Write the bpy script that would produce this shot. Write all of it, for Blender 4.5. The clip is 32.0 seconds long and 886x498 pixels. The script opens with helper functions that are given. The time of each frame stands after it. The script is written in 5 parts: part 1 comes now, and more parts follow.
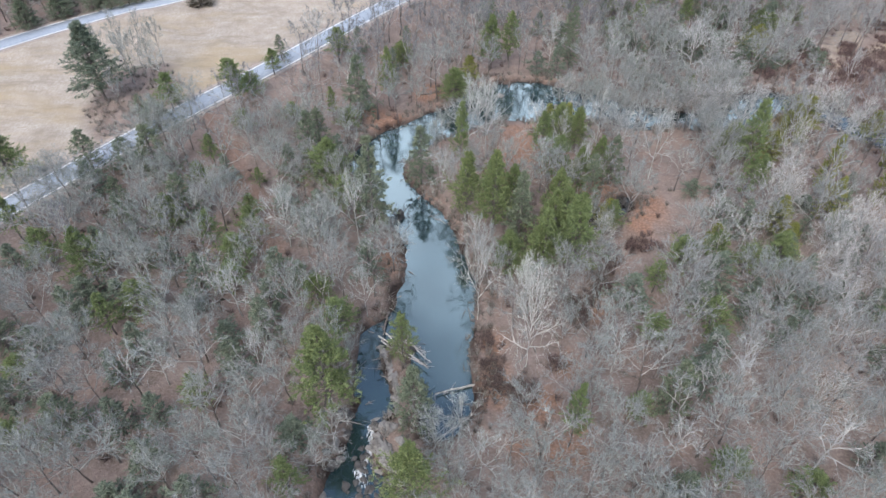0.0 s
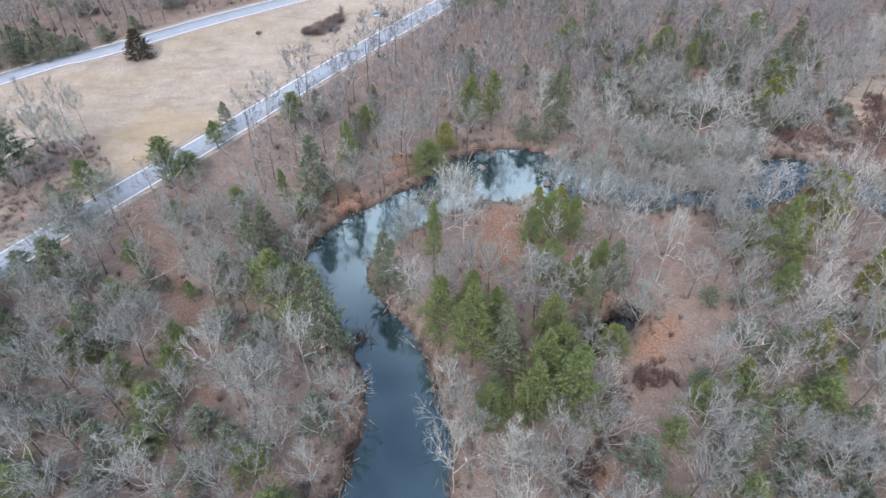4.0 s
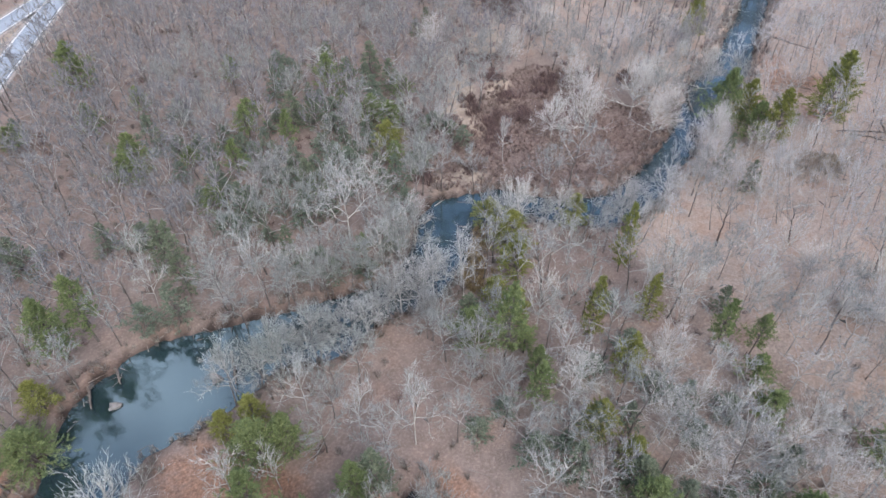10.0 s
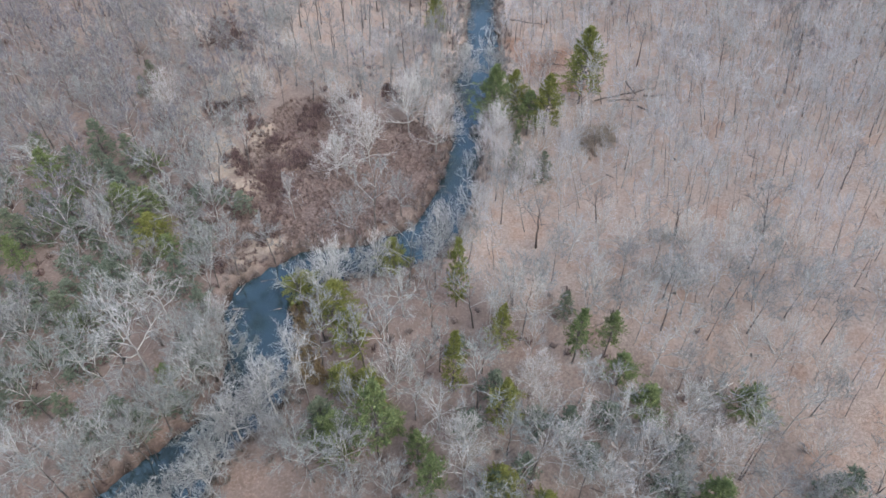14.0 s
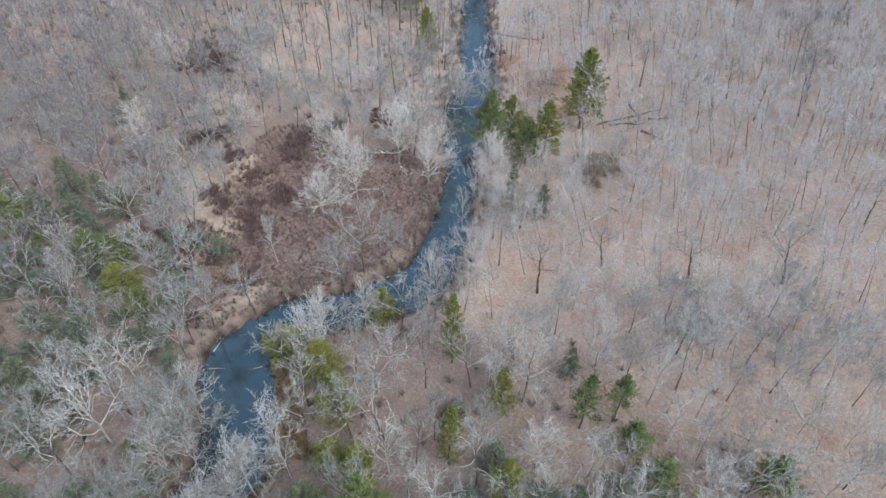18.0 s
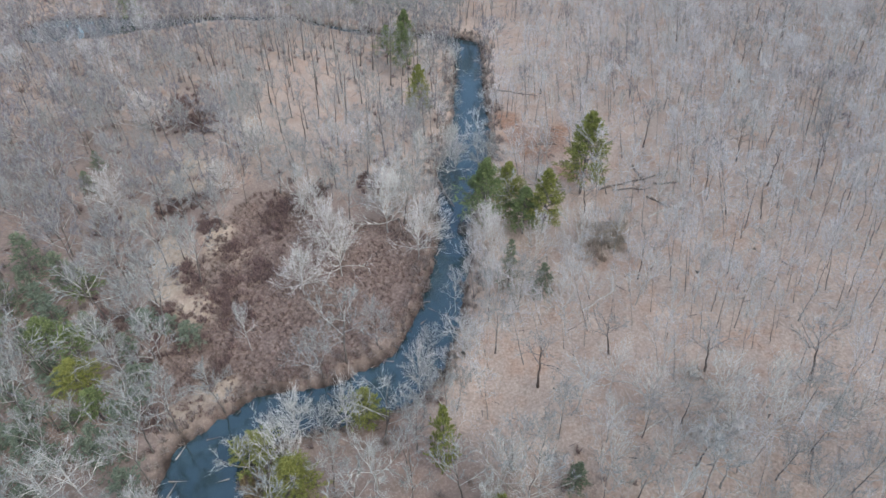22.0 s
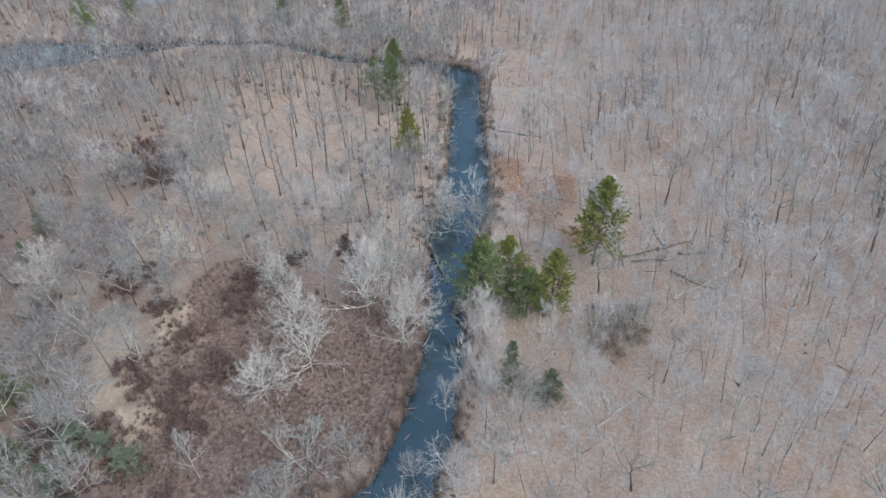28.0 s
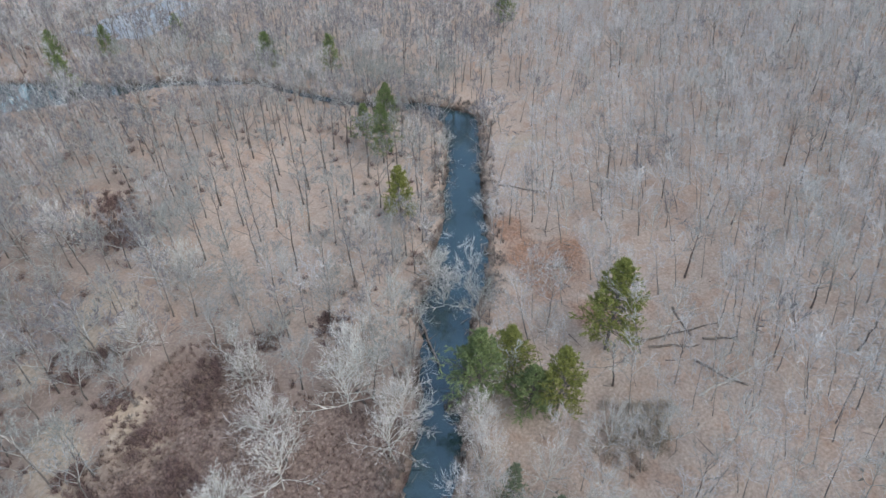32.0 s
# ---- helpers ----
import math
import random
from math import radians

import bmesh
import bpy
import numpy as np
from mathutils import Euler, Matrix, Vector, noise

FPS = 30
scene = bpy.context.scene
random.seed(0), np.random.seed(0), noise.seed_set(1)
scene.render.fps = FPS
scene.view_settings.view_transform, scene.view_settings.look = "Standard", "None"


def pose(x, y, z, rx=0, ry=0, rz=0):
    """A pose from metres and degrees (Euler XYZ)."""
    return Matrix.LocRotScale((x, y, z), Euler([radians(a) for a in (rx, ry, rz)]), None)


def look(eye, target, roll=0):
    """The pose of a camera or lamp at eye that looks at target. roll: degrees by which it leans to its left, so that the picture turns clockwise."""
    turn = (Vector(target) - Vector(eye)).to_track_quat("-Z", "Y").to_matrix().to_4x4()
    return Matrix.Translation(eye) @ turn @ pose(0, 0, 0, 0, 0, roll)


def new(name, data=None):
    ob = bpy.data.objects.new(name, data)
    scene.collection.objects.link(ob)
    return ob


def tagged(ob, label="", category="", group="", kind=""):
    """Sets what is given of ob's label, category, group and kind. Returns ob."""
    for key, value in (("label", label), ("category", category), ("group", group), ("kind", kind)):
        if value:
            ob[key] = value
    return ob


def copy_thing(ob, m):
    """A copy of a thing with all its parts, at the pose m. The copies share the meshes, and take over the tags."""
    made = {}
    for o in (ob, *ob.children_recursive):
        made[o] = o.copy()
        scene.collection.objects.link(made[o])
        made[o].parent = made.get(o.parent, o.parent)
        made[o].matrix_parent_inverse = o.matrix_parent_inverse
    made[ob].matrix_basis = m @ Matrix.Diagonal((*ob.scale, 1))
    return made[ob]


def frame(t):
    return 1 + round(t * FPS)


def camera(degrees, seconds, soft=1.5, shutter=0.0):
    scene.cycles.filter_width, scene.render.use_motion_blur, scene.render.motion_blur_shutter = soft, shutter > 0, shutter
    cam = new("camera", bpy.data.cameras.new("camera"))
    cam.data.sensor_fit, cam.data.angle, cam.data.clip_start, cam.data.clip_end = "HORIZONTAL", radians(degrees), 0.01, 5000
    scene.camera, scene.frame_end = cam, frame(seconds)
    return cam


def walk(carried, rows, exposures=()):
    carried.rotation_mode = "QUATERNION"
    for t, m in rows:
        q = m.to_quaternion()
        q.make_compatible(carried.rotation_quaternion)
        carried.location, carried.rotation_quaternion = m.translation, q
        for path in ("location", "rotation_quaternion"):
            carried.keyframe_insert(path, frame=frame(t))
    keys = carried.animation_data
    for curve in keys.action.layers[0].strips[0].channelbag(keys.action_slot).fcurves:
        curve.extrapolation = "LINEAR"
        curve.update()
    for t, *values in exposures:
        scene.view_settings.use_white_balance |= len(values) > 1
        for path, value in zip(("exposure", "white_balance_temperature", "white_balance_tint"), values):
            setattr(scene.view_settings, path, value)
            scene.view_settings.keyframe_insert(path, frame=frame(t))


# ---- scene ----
cam = camera(69.9, 32.0, soft=1.5)
METRES, EYE, TILT, LEAN, TURN = 175.0, 92.75, -43.82, 0.0, 0.0
ROWS = [
    (0.0, 0.0, 0.0, 0.0, -0.0, 0.0, 0.0),
    (0.5, 0.0033, 0.0171, 0.0172, 0.01, -0.01, 0.02),
    (1.0, 0.0064, 0.0342, 0.0343, -0.0, -0.02, 0.04),
    (1.5, 0.0095, 0.0513, 0.0513, -0.0, -0.03, 0.05),
    (2.0, 0.0126, 0.0685, 0.0689, 0.0, -0.07, 0.06),
    (2.5, 0.0155, 0.0858, 0.0858, 0.01, -0.07, 0.08),
    (3.0, 0.0182, 0.1028, 0.1029, -0.31, -0.11, 0.38),
    (3.5, 0.0208, 0.1199, 0.1199, -0.64, -0.14, 0.69),
    (5.5, 0.0359, 0.1886, 0.1839, -0.95, -0.06, 1.06),
    (6.0, 0.04, 0.2054, 0.2003, -0.95, -0.06, 1.07),
    (6.5, 0.0443, 0.2224, 0.2169, -1.04, -0.06, 1.16),
    (7.0, 0.0504, 0.2392, 0.2329, -5.45, -0.34, 5.34),
    (7.5, 0.055, 0.2558, 0.2496, -13.04, -1.67, 12.02),
    (8.0, 0.0616, 0.2711, 0.2649, -18.18, -3.01, 16.43),
    (8.5, 0.0693, 0.2853, 0.2794, -27.61, -6.39, 23.62),
    (9.0, 0.0745, 0.2998, 0.2958, -32.56, -8.67, 26.67),
    (9.5, 0.083, 0.313, 0.3084, -32.5, -8.65, 26.73),
    (10.0, 0.0944, 0.3243, 0.3178, -34.19, -9.34, 27.98),
    (10.5, 0.1026, 0.336, 0.3304, -39.28, -11.96, 30.7),
    (11.0, 0.1131, 0.3453, 0.3395, -42.1, -13.49, 32.24),
    (11.5, 0.123, 0.354, 0.3464, -52.23, -19.27, 36.59),
    (12.0, 0.1307, 0.3626, 0.356, -61.04, -24.84, 39.17),
    (12.5, 0.1394, 0.3692, 0.3621, -61.04, -24.87, 39.25),
    (13.0, 0.1476, 0.3751, 0.3673, -61.09, -24.92, 39.3),
    (13.5, 0.1555, 0.3799, 0.3717, -61.15, -24.97, 39.37),
    (14.0, 0.1643, 0.3837, 0.3744, -61.41, -25.13, 39.54),
    (14.5, 0.1723, 0.3867, 0.3774, -61.6, -25.24, 39.61),
    (16.5, 0.2091, 0.3965, 0.3846, -61.92, -25.49, 39.96),
    (17.0, 0.2185, 0.3985, 0.3868, -61.92, -25.52, 40.02),
    (17.5, 0.2274, 0.4008, 0.3885, -61.94, -25.53, 40.06),
    (18.0, 0.2364, 0.4023, 0.3898, -62.19, -25.72, 40.19),
    (18.5, 0.2456, 0.4043, 0.3909, -62.39, -25.86, 40.26),
    (19.0, 0.2554, 0.4059, 0.3925, -62.38, -25.57, 40.32),
    (19.5, 0.2654, 0.4076, 0.394, -62.38, -25.06, 40.38),
    (20.0, 0.276, 0.4094, 0.3955, -62.38, -24.36, 40.42),
    (20.5, 0.2862, 0.4119, 0.3976, -62.44, -23.19, 40.44),
    (21.0, 0.2969, 0.4134, 0.3991, -62.39, -23.0, 40.49),
    (21.5, 0.3078, 0.4161, 0.4009, -62.42, -23.04, 40.48),
    (22.0, 0.3188, 0.4192, 0.4026, -62.43, -23.04, 40.49),
    (22.5, 0.3307, 0.4211, 0.4042, -62.35, -23.05, 40.53),
    (23.0, 0.3432, 0.4231, 0.4058, -62.29, -23.05, 40.59),
    (23.5, 0.3556, 0.4256, 0.4074, -62.26, -23.05, 40.63),
    (24.0, 0.3681, 0.4284, 0.4099, -62.27, -23.1, 40.62),
    (24.5, 0.3806, 0.4314, 0.4118, -62.26, -23.12, 40.66),
    (25.0, 0.3934, 0.4337, 0.4137, -62.17, -23.1, 40.68),
    (25.5, 0.4061, 0.4367, 0.4158, -62.14, -23.1, 40.68),
    (27.5, 0.4533, 0.4476, 0.4247, -62.08, -23.14, 40.67),
    (28.0, 0.4652, 0.4503, 0.427, -62.06, -23.17, 40.68),
    (28.5, 0.4774, 0.4529, 0.4295, -62.05, -23.2, 40.7),
    (29.0, 0.49, 0.4561, 0.4318, -62.02, -23.21, 40.68),
    (29.5, 0.5032, 0.4587, 0.4339, -61.97, -23.2, 40.74),
    (30.0, 0.517, 0.462, 0.4375, -61.99, -22.35, 40.74),
    (30.5, 0.5299, 0.466, 0.4396, -62.0, -21.95, 40.73),
    (31.0, 0.5435, 0.4689, 0.4419, -61.97, -21.81, 40.76),
    (31.5, 0.5567, 0.472, 0.4439, -61.96, -21.8, 40.76),
    (32.0, 0.57, 0.475, 0.446, -61.95, -21.8, 40.76),
]
EXPOSURES = [(0.0, 1.22, 6480, 12), (6.0, 1.22, 6480, 14), (11.0, 1.20, 6480, 14), (13.0, 1.15, 6500, 13), (17.0, 1.16, 6490, 9), (23.0, 1.11, 6445, 8), (32.0, 0.99, 6420, 6)]
walk(cam, [(t, pose(0, 0, EYE, TILT, LEAN, TURN) @ pose(METRES * x, METRES * y, METRES * z, 90 + pitch, roll, yaw)) for t, x, y, z, yaw, pitch, roll in ROWS], EXPOSURES)

# ---- daylight: thin overcast with a soft sun ----
SUN_ELEV, SUN_AZ = 48.0, 200.0
world = bpy.data.worlds.new("sky")
scene.world = world
world.use_nodes = True
wt = world.node_tree
sky = wt.nodes.new("ShaderNodeTexSky")
sky.sky_type, sky.sun_disc = "NISHITA", False
sky.sun_elevation, sky.sun_rotation = radians(SUN_ELEV), radians(SUN_AZ)
sky.dust_density, sky.air_density, sky.ozone_density = 2.5, 1.0, 1.5
where = wt.nodes.new("ShaderNodeTexCoord")
veil = wt.nodes.new("ShaderNodeTexNoise")
veil.inputs["Scale"].default_value, veil.inputs["Detail"].default_value = 2.6, 5.0
wt.links.new(where.outputs["Generated"], veil.inputs["Vector"])
axes = wt.nodes.new("ShaderNodeSeparateXYZ")
wt.links.new(where.outputs["Generated"], axes.inputs[0])
bank = wt.nodes.new("ShaderNodeMath")
bank.operation = "MULTIPLY_ADD"
bank.inputs[1].default_value = 0.9
wt.links.new(veil.outputs["Fac"], bank.inputs[0])
wt.links.new(axes.outputs[1], bank.inputs[2])
cover = wt.nodes.new("ShaderNodeMapRange")
for slot, value in zip((1, 2, 3, 4), (0.97, 1.26, 0.04, 0.95)):
    cover.inputs[slot].default_value = value
wt.links.new(bank.outputs[0], cover.inputs[0])
cloud = wt.nodes.new("ShaderNodeMix")
cloud.data_type = "RGBA"
cloud.inputs[7].default_value = (11.2, 12.5, 14.2, 1)
wt.links.new(cover.outputs[0], cloud.inputs[0])
wt.links.new(sky.outputs[0], cloud.inputs[6])
wt.links.new(cloud.outputs[2], wt.nodes["Background"].inputs[0])
wt.nodes["Background"].inputs[1].default_value = 0.11
sun = new("sun", bpy.data.lights.new("sun", "SUN"))
sun.data.energy, sun.data.angle, sun.data.color = 1.1, radians(40), (1.0, 0.965, 0.92)
sun_way = Vector((math.sin(radians(SUN_AZ)) * math.cos(radians(SUN_ELEV)), math.cos(radians(SUN_AZ)) * math.cos(radians(SUN_ELEV)), math.sin(radians(SUN_ELEV))))
sun.matrix_world = look(sun_way * 100, (0, 0, 0))


# ---- materials ----
class Nodes:
    """A small helper that wires one procedural material."""

    def __init__(self, name, rough=0.9, spec=0.3):
        self.mat = bpy.data.materials.new(name)
        self.mat.use_nodes = True
        self.tree = self.mat.node_tree
        self.bsdf = self.tree.nodes["Principled BSDF"]
        self.bsdf.inputs["Roughness"].default_value = rough
        self.bsdf.inputs["Specular IOR Level"].default_value = spec

    def node(self, kind, **values):
        n = self.tree.nodes.new(kind)
        for key, value in values.items():
            n.inputs[key.replace("_", " ")].default_value = value
        return n

    def link(self, a, b):
        self.tree.links.new(a, b)

    def place(self):
        return self.node("ShaderNodeNewGeometry").outputs["Position"]

    def noise(self, scale, detail=3.0, rough=0.55, squash=None):
        n = self.node("ShaderNodeTexNoise", Scale=scale, Detail=detail, Roughness=rough)
        where = self.place()
        if squash:
            m = self.node("ShaderNodeMapping")
            m.inputs["Scale"].default_value = squash
            self.link(where, m.inputs["Vector"])
            where = m.outputs[0]
        self.link(where, n.inputs["Vector"])
        return n.outputs["Fac"]

    def steps(self, fac, *stops):
        r = self.node("ShaderNodeValToRGB")
        while len(r.color_ramp.elements) < len(stops):
            r.color_ramp.elements.new(0.5)
        for e, (at, colour) in zip(r.color_ramp.elements, stops):
            e.position, e.color = at, (*colour, 1)
        self.link(fac, r.inputs[0])
        return r.outputs[0]

    def span(self, fac, lo, hi, a=0.0, b=1.0):
        n = self.node("ShaderNodeMapRange")
        for i, v in zip((1, 2, 3, 4), (lo, hi, a, b)):
            n.inputs[i].default_value = v
        self.link(fac, n.inputs[0])
        return n.outputs[0]

    def times(self, a, b, op="MULTIPLY"):
        n = self.node("ShaderNodeMath")
        n.operation = op
        for i, v in enumerate((a, b)):
            if isinstance(v, (int, float)):
                n.inputs[i].default_value = v
            else:
                self.link(v, n.inputs[i])
        return n.outputs[0]

    def blend(self, fac, a, b, mode="MIX"):
        n = self.node("ShaderNodeMix")
        n.data_type, n.blend_type = "RGBA", mode
        for i, v in ((0, fac), (6, a), (7, b)):
            if isinstance(v, (int, float)):
                n.inputs[i].default_value = v
            elif isinstance(v, tuple):
                n.inputs[i].default_value = (*v, 1)
            else:
                self.link(v, n.inputs[i])
        return n.outputs[2]

    def bump(self, fac, strength, distance):
        n = self.node("ShaderNodeBump", Strength=strength, Distance=distance)
        self.link(fac, n.inputs["Height"])
        self.link(n.outputs[0], self.bsdf.inputs["Normal"])

    def attr(self, name):
        n = self.node("ShaderNodeAttribute")
        n.attribute_name = name
        return n.outputs["Fac"]

    def done(self, colour):
        if isinstance(colour, tuple):
            self.bsdf.inputs["Base Color"].default_value = (*colour, 1)
        else:
            self.link(colour, self.bsdf.inputs["Base Color"])
        return self.mat


def ground_material():
    m = Nodes("forest_floor", 0.95, 0.15)
    wide, mid, fine = m.noise(0.035, 3), m.noise(0.35, 4, 0.6), m.noise(2.2, 4, 0.65)
    litter = m.steps(mid, (0.25, (0.118, 0.10, 0.088)), (0.5, (0.23, 0.19, 0.168)), (0.75, (0.35, 0.295, 0.262)))
    litter = m.blend(m.span(wide, 0.35, 0.65, 0, 0.55), litter, (0.225, 0.17, 0.145))
    litter = m.blend(m.span(fine, 0.3, 0.75, 0, 0.75), litter, m.steps(fine, (0.3, (0.13, 0.095, 0.078)), (0.7, (0.40, 0.325, 0.285))))
    pale = m.blend(m.span(fine, 0.35, 0.7), (0.335, 0.27, 0.228), (0.555, 0.458, 0.39))
    pale = m.blend(m.span(m.noise(0.22, 5, 0.7), 0.5, 0.68, 0, 0.6), pale, m.blend(m.span(fine, 0.35, 0.7), (0.30, 0.19, 0.132), (0.48, 0.325, 0.235)))
    pale = m.blend(m.span(m.noise(0.4, 5, 0.75), 0.52, 0.72, 0, 0.5), pale, (0.23, 0.19, 0.17))
    litter = m.blend(m.times(m.attr("pale"), 0.8), litter, pale)
    litter = m.blend(m.span(m.noise(0.11, 4, 0.65), 0.52, 0.7, 0, 0.5), litter, m.blend(m.span(fine, 0.35, 0.7), (0.26, 0.175, 0.135), (0.46, 0.335, 0.275)))
    rust = m.steps(fine, (0.3, (0.15, 0.088, 0.062)), (0.7, (0.42, 0.255, 0.18)))
    litter = m.blend(m.times(m.attr("rust"), m.span(m.noise(0.5, 4, 0.7), 0.3, 0.6, 0.45, 1.0)), litter, rust)
    turf = m.steps(m.noise(0.16, 6, 0.7), (0.3, (0.295, 0.256, 0.21)), (0.5, (0.41, 0.362, 0.312)), (0.72, (0.51, 0.462, 0.412)))
    turf = m.blend(m.span(m.noise(2.4, 4, 0.75, (1, 0.4, 1)), 0.38, 0.68, 0, 0.75), turf, (0.27, 0.23, 0.175))
    turf = m.blend(m.span(m.noise(0.05, 4, 0.7, (0.5, 1.6, 1)), 0.46, 0.66, 0, 0.65), turf, (0.36, 0.285, 0.175))
    turf = m.blend(m.span(m.noise(0.22, 5, 0.75, (0.35, 1.5, 1)), 0.52, 0.68, 0, 0.55), turf, (0.25, 0.205, 0.15))
    turf = m.blend(m.span(m.noise(0.028, 3, 0.6), 0.55, 0.75, 0, 0.5), turf, (0.52, 0.465, 0.40))
    litter = m.blend(m.attr("turf"), litter, turf)
    marsh = m.steps(m.noise(1.7, 5, 0.75), (0.3, (0.085, 0.062, 0.055)), (0.5, (0.175, 0.132, 0.115)), (0.68, (0.34, 0.275, 0.238)))
    litter = m.blend(m.attr("marsh"), litter, marsh)
    straw = m.steps(m.noise(1.1, 4, 0.7), (0.3, (0.31, 0.25, 0.19)), (0.7, (0.50, 0.43, 0.355)))
    litter = m.blend(m.attr("straw"), litter, straw)
    # wet bank mud, taken near black for the shade under the bank edge
    mud_undercut = m.steps(fine, (0.3, (0.016, 0.013, 0.012)), (0.7, (0.065, 0.05, 0.043)))
    litter = m.blend(m.attr("mud_undercut"), litter, mud_undercut)
    m.bump(m.times(fine, m.noise(6.0, 2), "ADD"), 0.7, 0.25)
    return m.done(litter)


def bark_material(name, dark, light, scale=1.2):
    m = Nodes(name, 0.9, 0.2)
    col = m.steps(m.noise(scale, 4, 0.65, (1, 1, 0.35)), (0.3, dark), (0.7, light))
    col = m.blend(m.span(m.noise(0.11, 2), 0.3, 0.7, 0, 0.35), col, tuple(c * 0.6 for c in dark))
    return m.done(col)


def twig_material(name, dark, light):
    m = Nodes(name, 0.85, 0.2)
    isl = m.node("ShaderNodeNewGeometry").outputs["Random Per Island"]
    col = m.steps(isl, (0.1, dark), (0.9, light))
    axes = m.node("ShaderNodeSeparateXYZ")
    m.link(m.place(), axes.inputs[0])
    # greener at low x, lavender-grey at high x, broken up by noise
    green_share = m.times(m.span(m.noise(0.09, 2), 0.35, 0.65, -0.35, 0.35), m.span(axes.outputs[0], 20, 120, 0.75, 0.15), "ADD")
    tint = m.blend(green_share, (1.01, 0.985, 1.015), (0.92, 0.985, 0.955))
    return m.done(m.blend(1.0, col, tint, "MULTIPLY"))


def needle_material(name, dark, mid, light):
    m = Nodes(name, 0.7, 0.25)
    isl = m.node("ShaderNodeNewGeometry").outputs["Random Per Island"]
    col = m.steps(isl, (0.05, dark), (0.5, mid), (0.95, light))
    col = m.blend(m.span(m.noise(0.9, 2), 0.35, 0.7, 0, 0.5), col, mid)
    own = m.node("ShaderNodeObjectInfo").outputs["Random"]
    col = m.blend(m.span(own, 0, 1, 0, 0.35), col, tuple(c * k for c, k in zip(mid, (0.75, 0.85, 0.95))))
    return m.done(col)


def plain_material(name, a, b, scale, rough=0.85, spec=0.3, bump=0.3):
    m = Nodes(name, rough, spec)
    n = m.noise(scale, 4, 0.6)
    m.bump(n, bump, 0.1)
    return m.done(m.blend(m.span(m.noise(scale * 0.12, 2), 0.35, 0.65, 0, 0.5), m.steps(n, (0.3, a), (0.7, b)), tuple((p + q) * 0.42 for p, q in zip(a, b))))


def pond_material():
    # the trees' dark reflection is put into this near-black water colour
    m = Nodes("tree_reflection_dark_water", 0.08, 0.5)
    m.bump(m.noise(1.2, 3), 0.05, 0.1)
    return m.done(m.steps(m.noise(0.4, 3), (0.3, (0.006, 0.007, 0.008)), (0.7, (0.014, 0.016, 0.018))))


def water_material():
    m = Nodes("river_water", 0.06, 0.5)
    m.bsdf.inputs["IOR"].default_value = 2.4
    # blue of the reflected sky is put into this tint and the body colour
    m.bsdf.inputs["Specular Tint"].default_value = (0.77, 0.94, 1.0, 1)
    m.bump(m.times(m.noise(0.5, 3), m.noise(2.4, 3), "ADD"), 0.06, 0.12)
    return m.done(m.steps(m.noise(0.10, 5, 0.6), (0.32, (0.008, 0.021, 0.024)), (0.66, (0.027, 0.053, 0.060))))


GROUND, WATER, POND = ground_material(), water_material(), pond_material()
BARK = bark_material("grey_bark", (0.25, 0.242, 0.226), (0.61, 0.598, 0.56))
BARK_DARK = bark_material("brown_bark", (0.085, 0.075, 0.07), (0.24, 0.215, 0.20))
BARK_WHITE = bark_material("pale_sycamore_bark", (0.38, 0.37, 0.342), (0.71, 0.697, 0.65))
BARK_PALE = bark_material("pale_grey_bark", (0.36, 0.355, 0.335), (0.68, 0.67, 0.635))
BARK_SLIM = bark_material("slender_brown_bark", (0.13, 0.117, 0.11), (0.32, 0.298, 0.284))
BARK_BROWN = bark_material("dark_brown_trunk_bark", (0.07, 0.056, 0.05), (0.20, 0.17, 0.155))
TWIG = twig_material("grey_twigs", (0.17, 0.177, 0.171), (0.375, 0.386, 0.374))
BARK_MID = bark_material("light_grey_bark", (0.28, 0.275, 0.262), (0.56, 0.555, 0.53))
TWIG_MID = twig_material("light_grey_twigs", (0.27, 0.275, 0.266), (0.50, 0.507, 0.492))
# darker, bluer twigs for the far woods; distance haze is put into the colour
TWIG_HAZED = twig_material("hazed_grey_twigs", (0.125, 0.124, 0.132), (0.278, 0.276, 0.29))
MAUVE = twig_material("mauve_field_twigs", (0.12, 0.092, 0.092), (0.29, 0.235, 0.235))
TWIG_PALE = twig_material("pale_twigs", (0.36, 0.355, 0.335), (0.67, 0.662, 0.628))
TWIG_PINK = twig_material("slender_grey_twigs", (0.292, 0.292, 0.287), (0.53, 0.53, 0.522))
UNDER = twig_material("thin_brown_stems", (0.12, 0.10, 0.09), (0.34, 0.30, 0.27))
BRUSH = twig_material("brown_brush", (0.095, 0.07, 0.062), (0.34, 0.258, 0.225))
STRAW = twig_material("straw_coloured_stalks", (0.26, 0.215, 0.17), (0.54, 0.47, 0.39))
REED = twig_material("tawny_dry_stems", (0.17, 0.125, 0.07), (0.38, 0.29, 0.17))
PURPLE_BRUSH = twig_material("purplish_brush", (0.088, 0.062, 0.058), (0.25, 0.182, 0.168))
PINE = needle_material("pine_needles", (0.058, 0.08, 0.036), (0.155, 0.198, 0.08), (0.265, 0.318, 0.138))
PINE_YELLOW = needle_material("yellowish_needles", (0.085, 0.098, 0.028), (0.205, 0.218, 0.06), (0.33, 0.34, 0.115))
HEMLOCK = needle_material("dull_hemlock_needles", (0.062, 0.078, 0.05), (0.15, 0.18, 0.118), (0.25, 0.28, 0.19))
CEDAR = needle_material("bronze_cedar_foliage", (0.025, 0.022, 0.014), (0.07, 0.058, 0.038), (0.14, 0.11, 0.075))
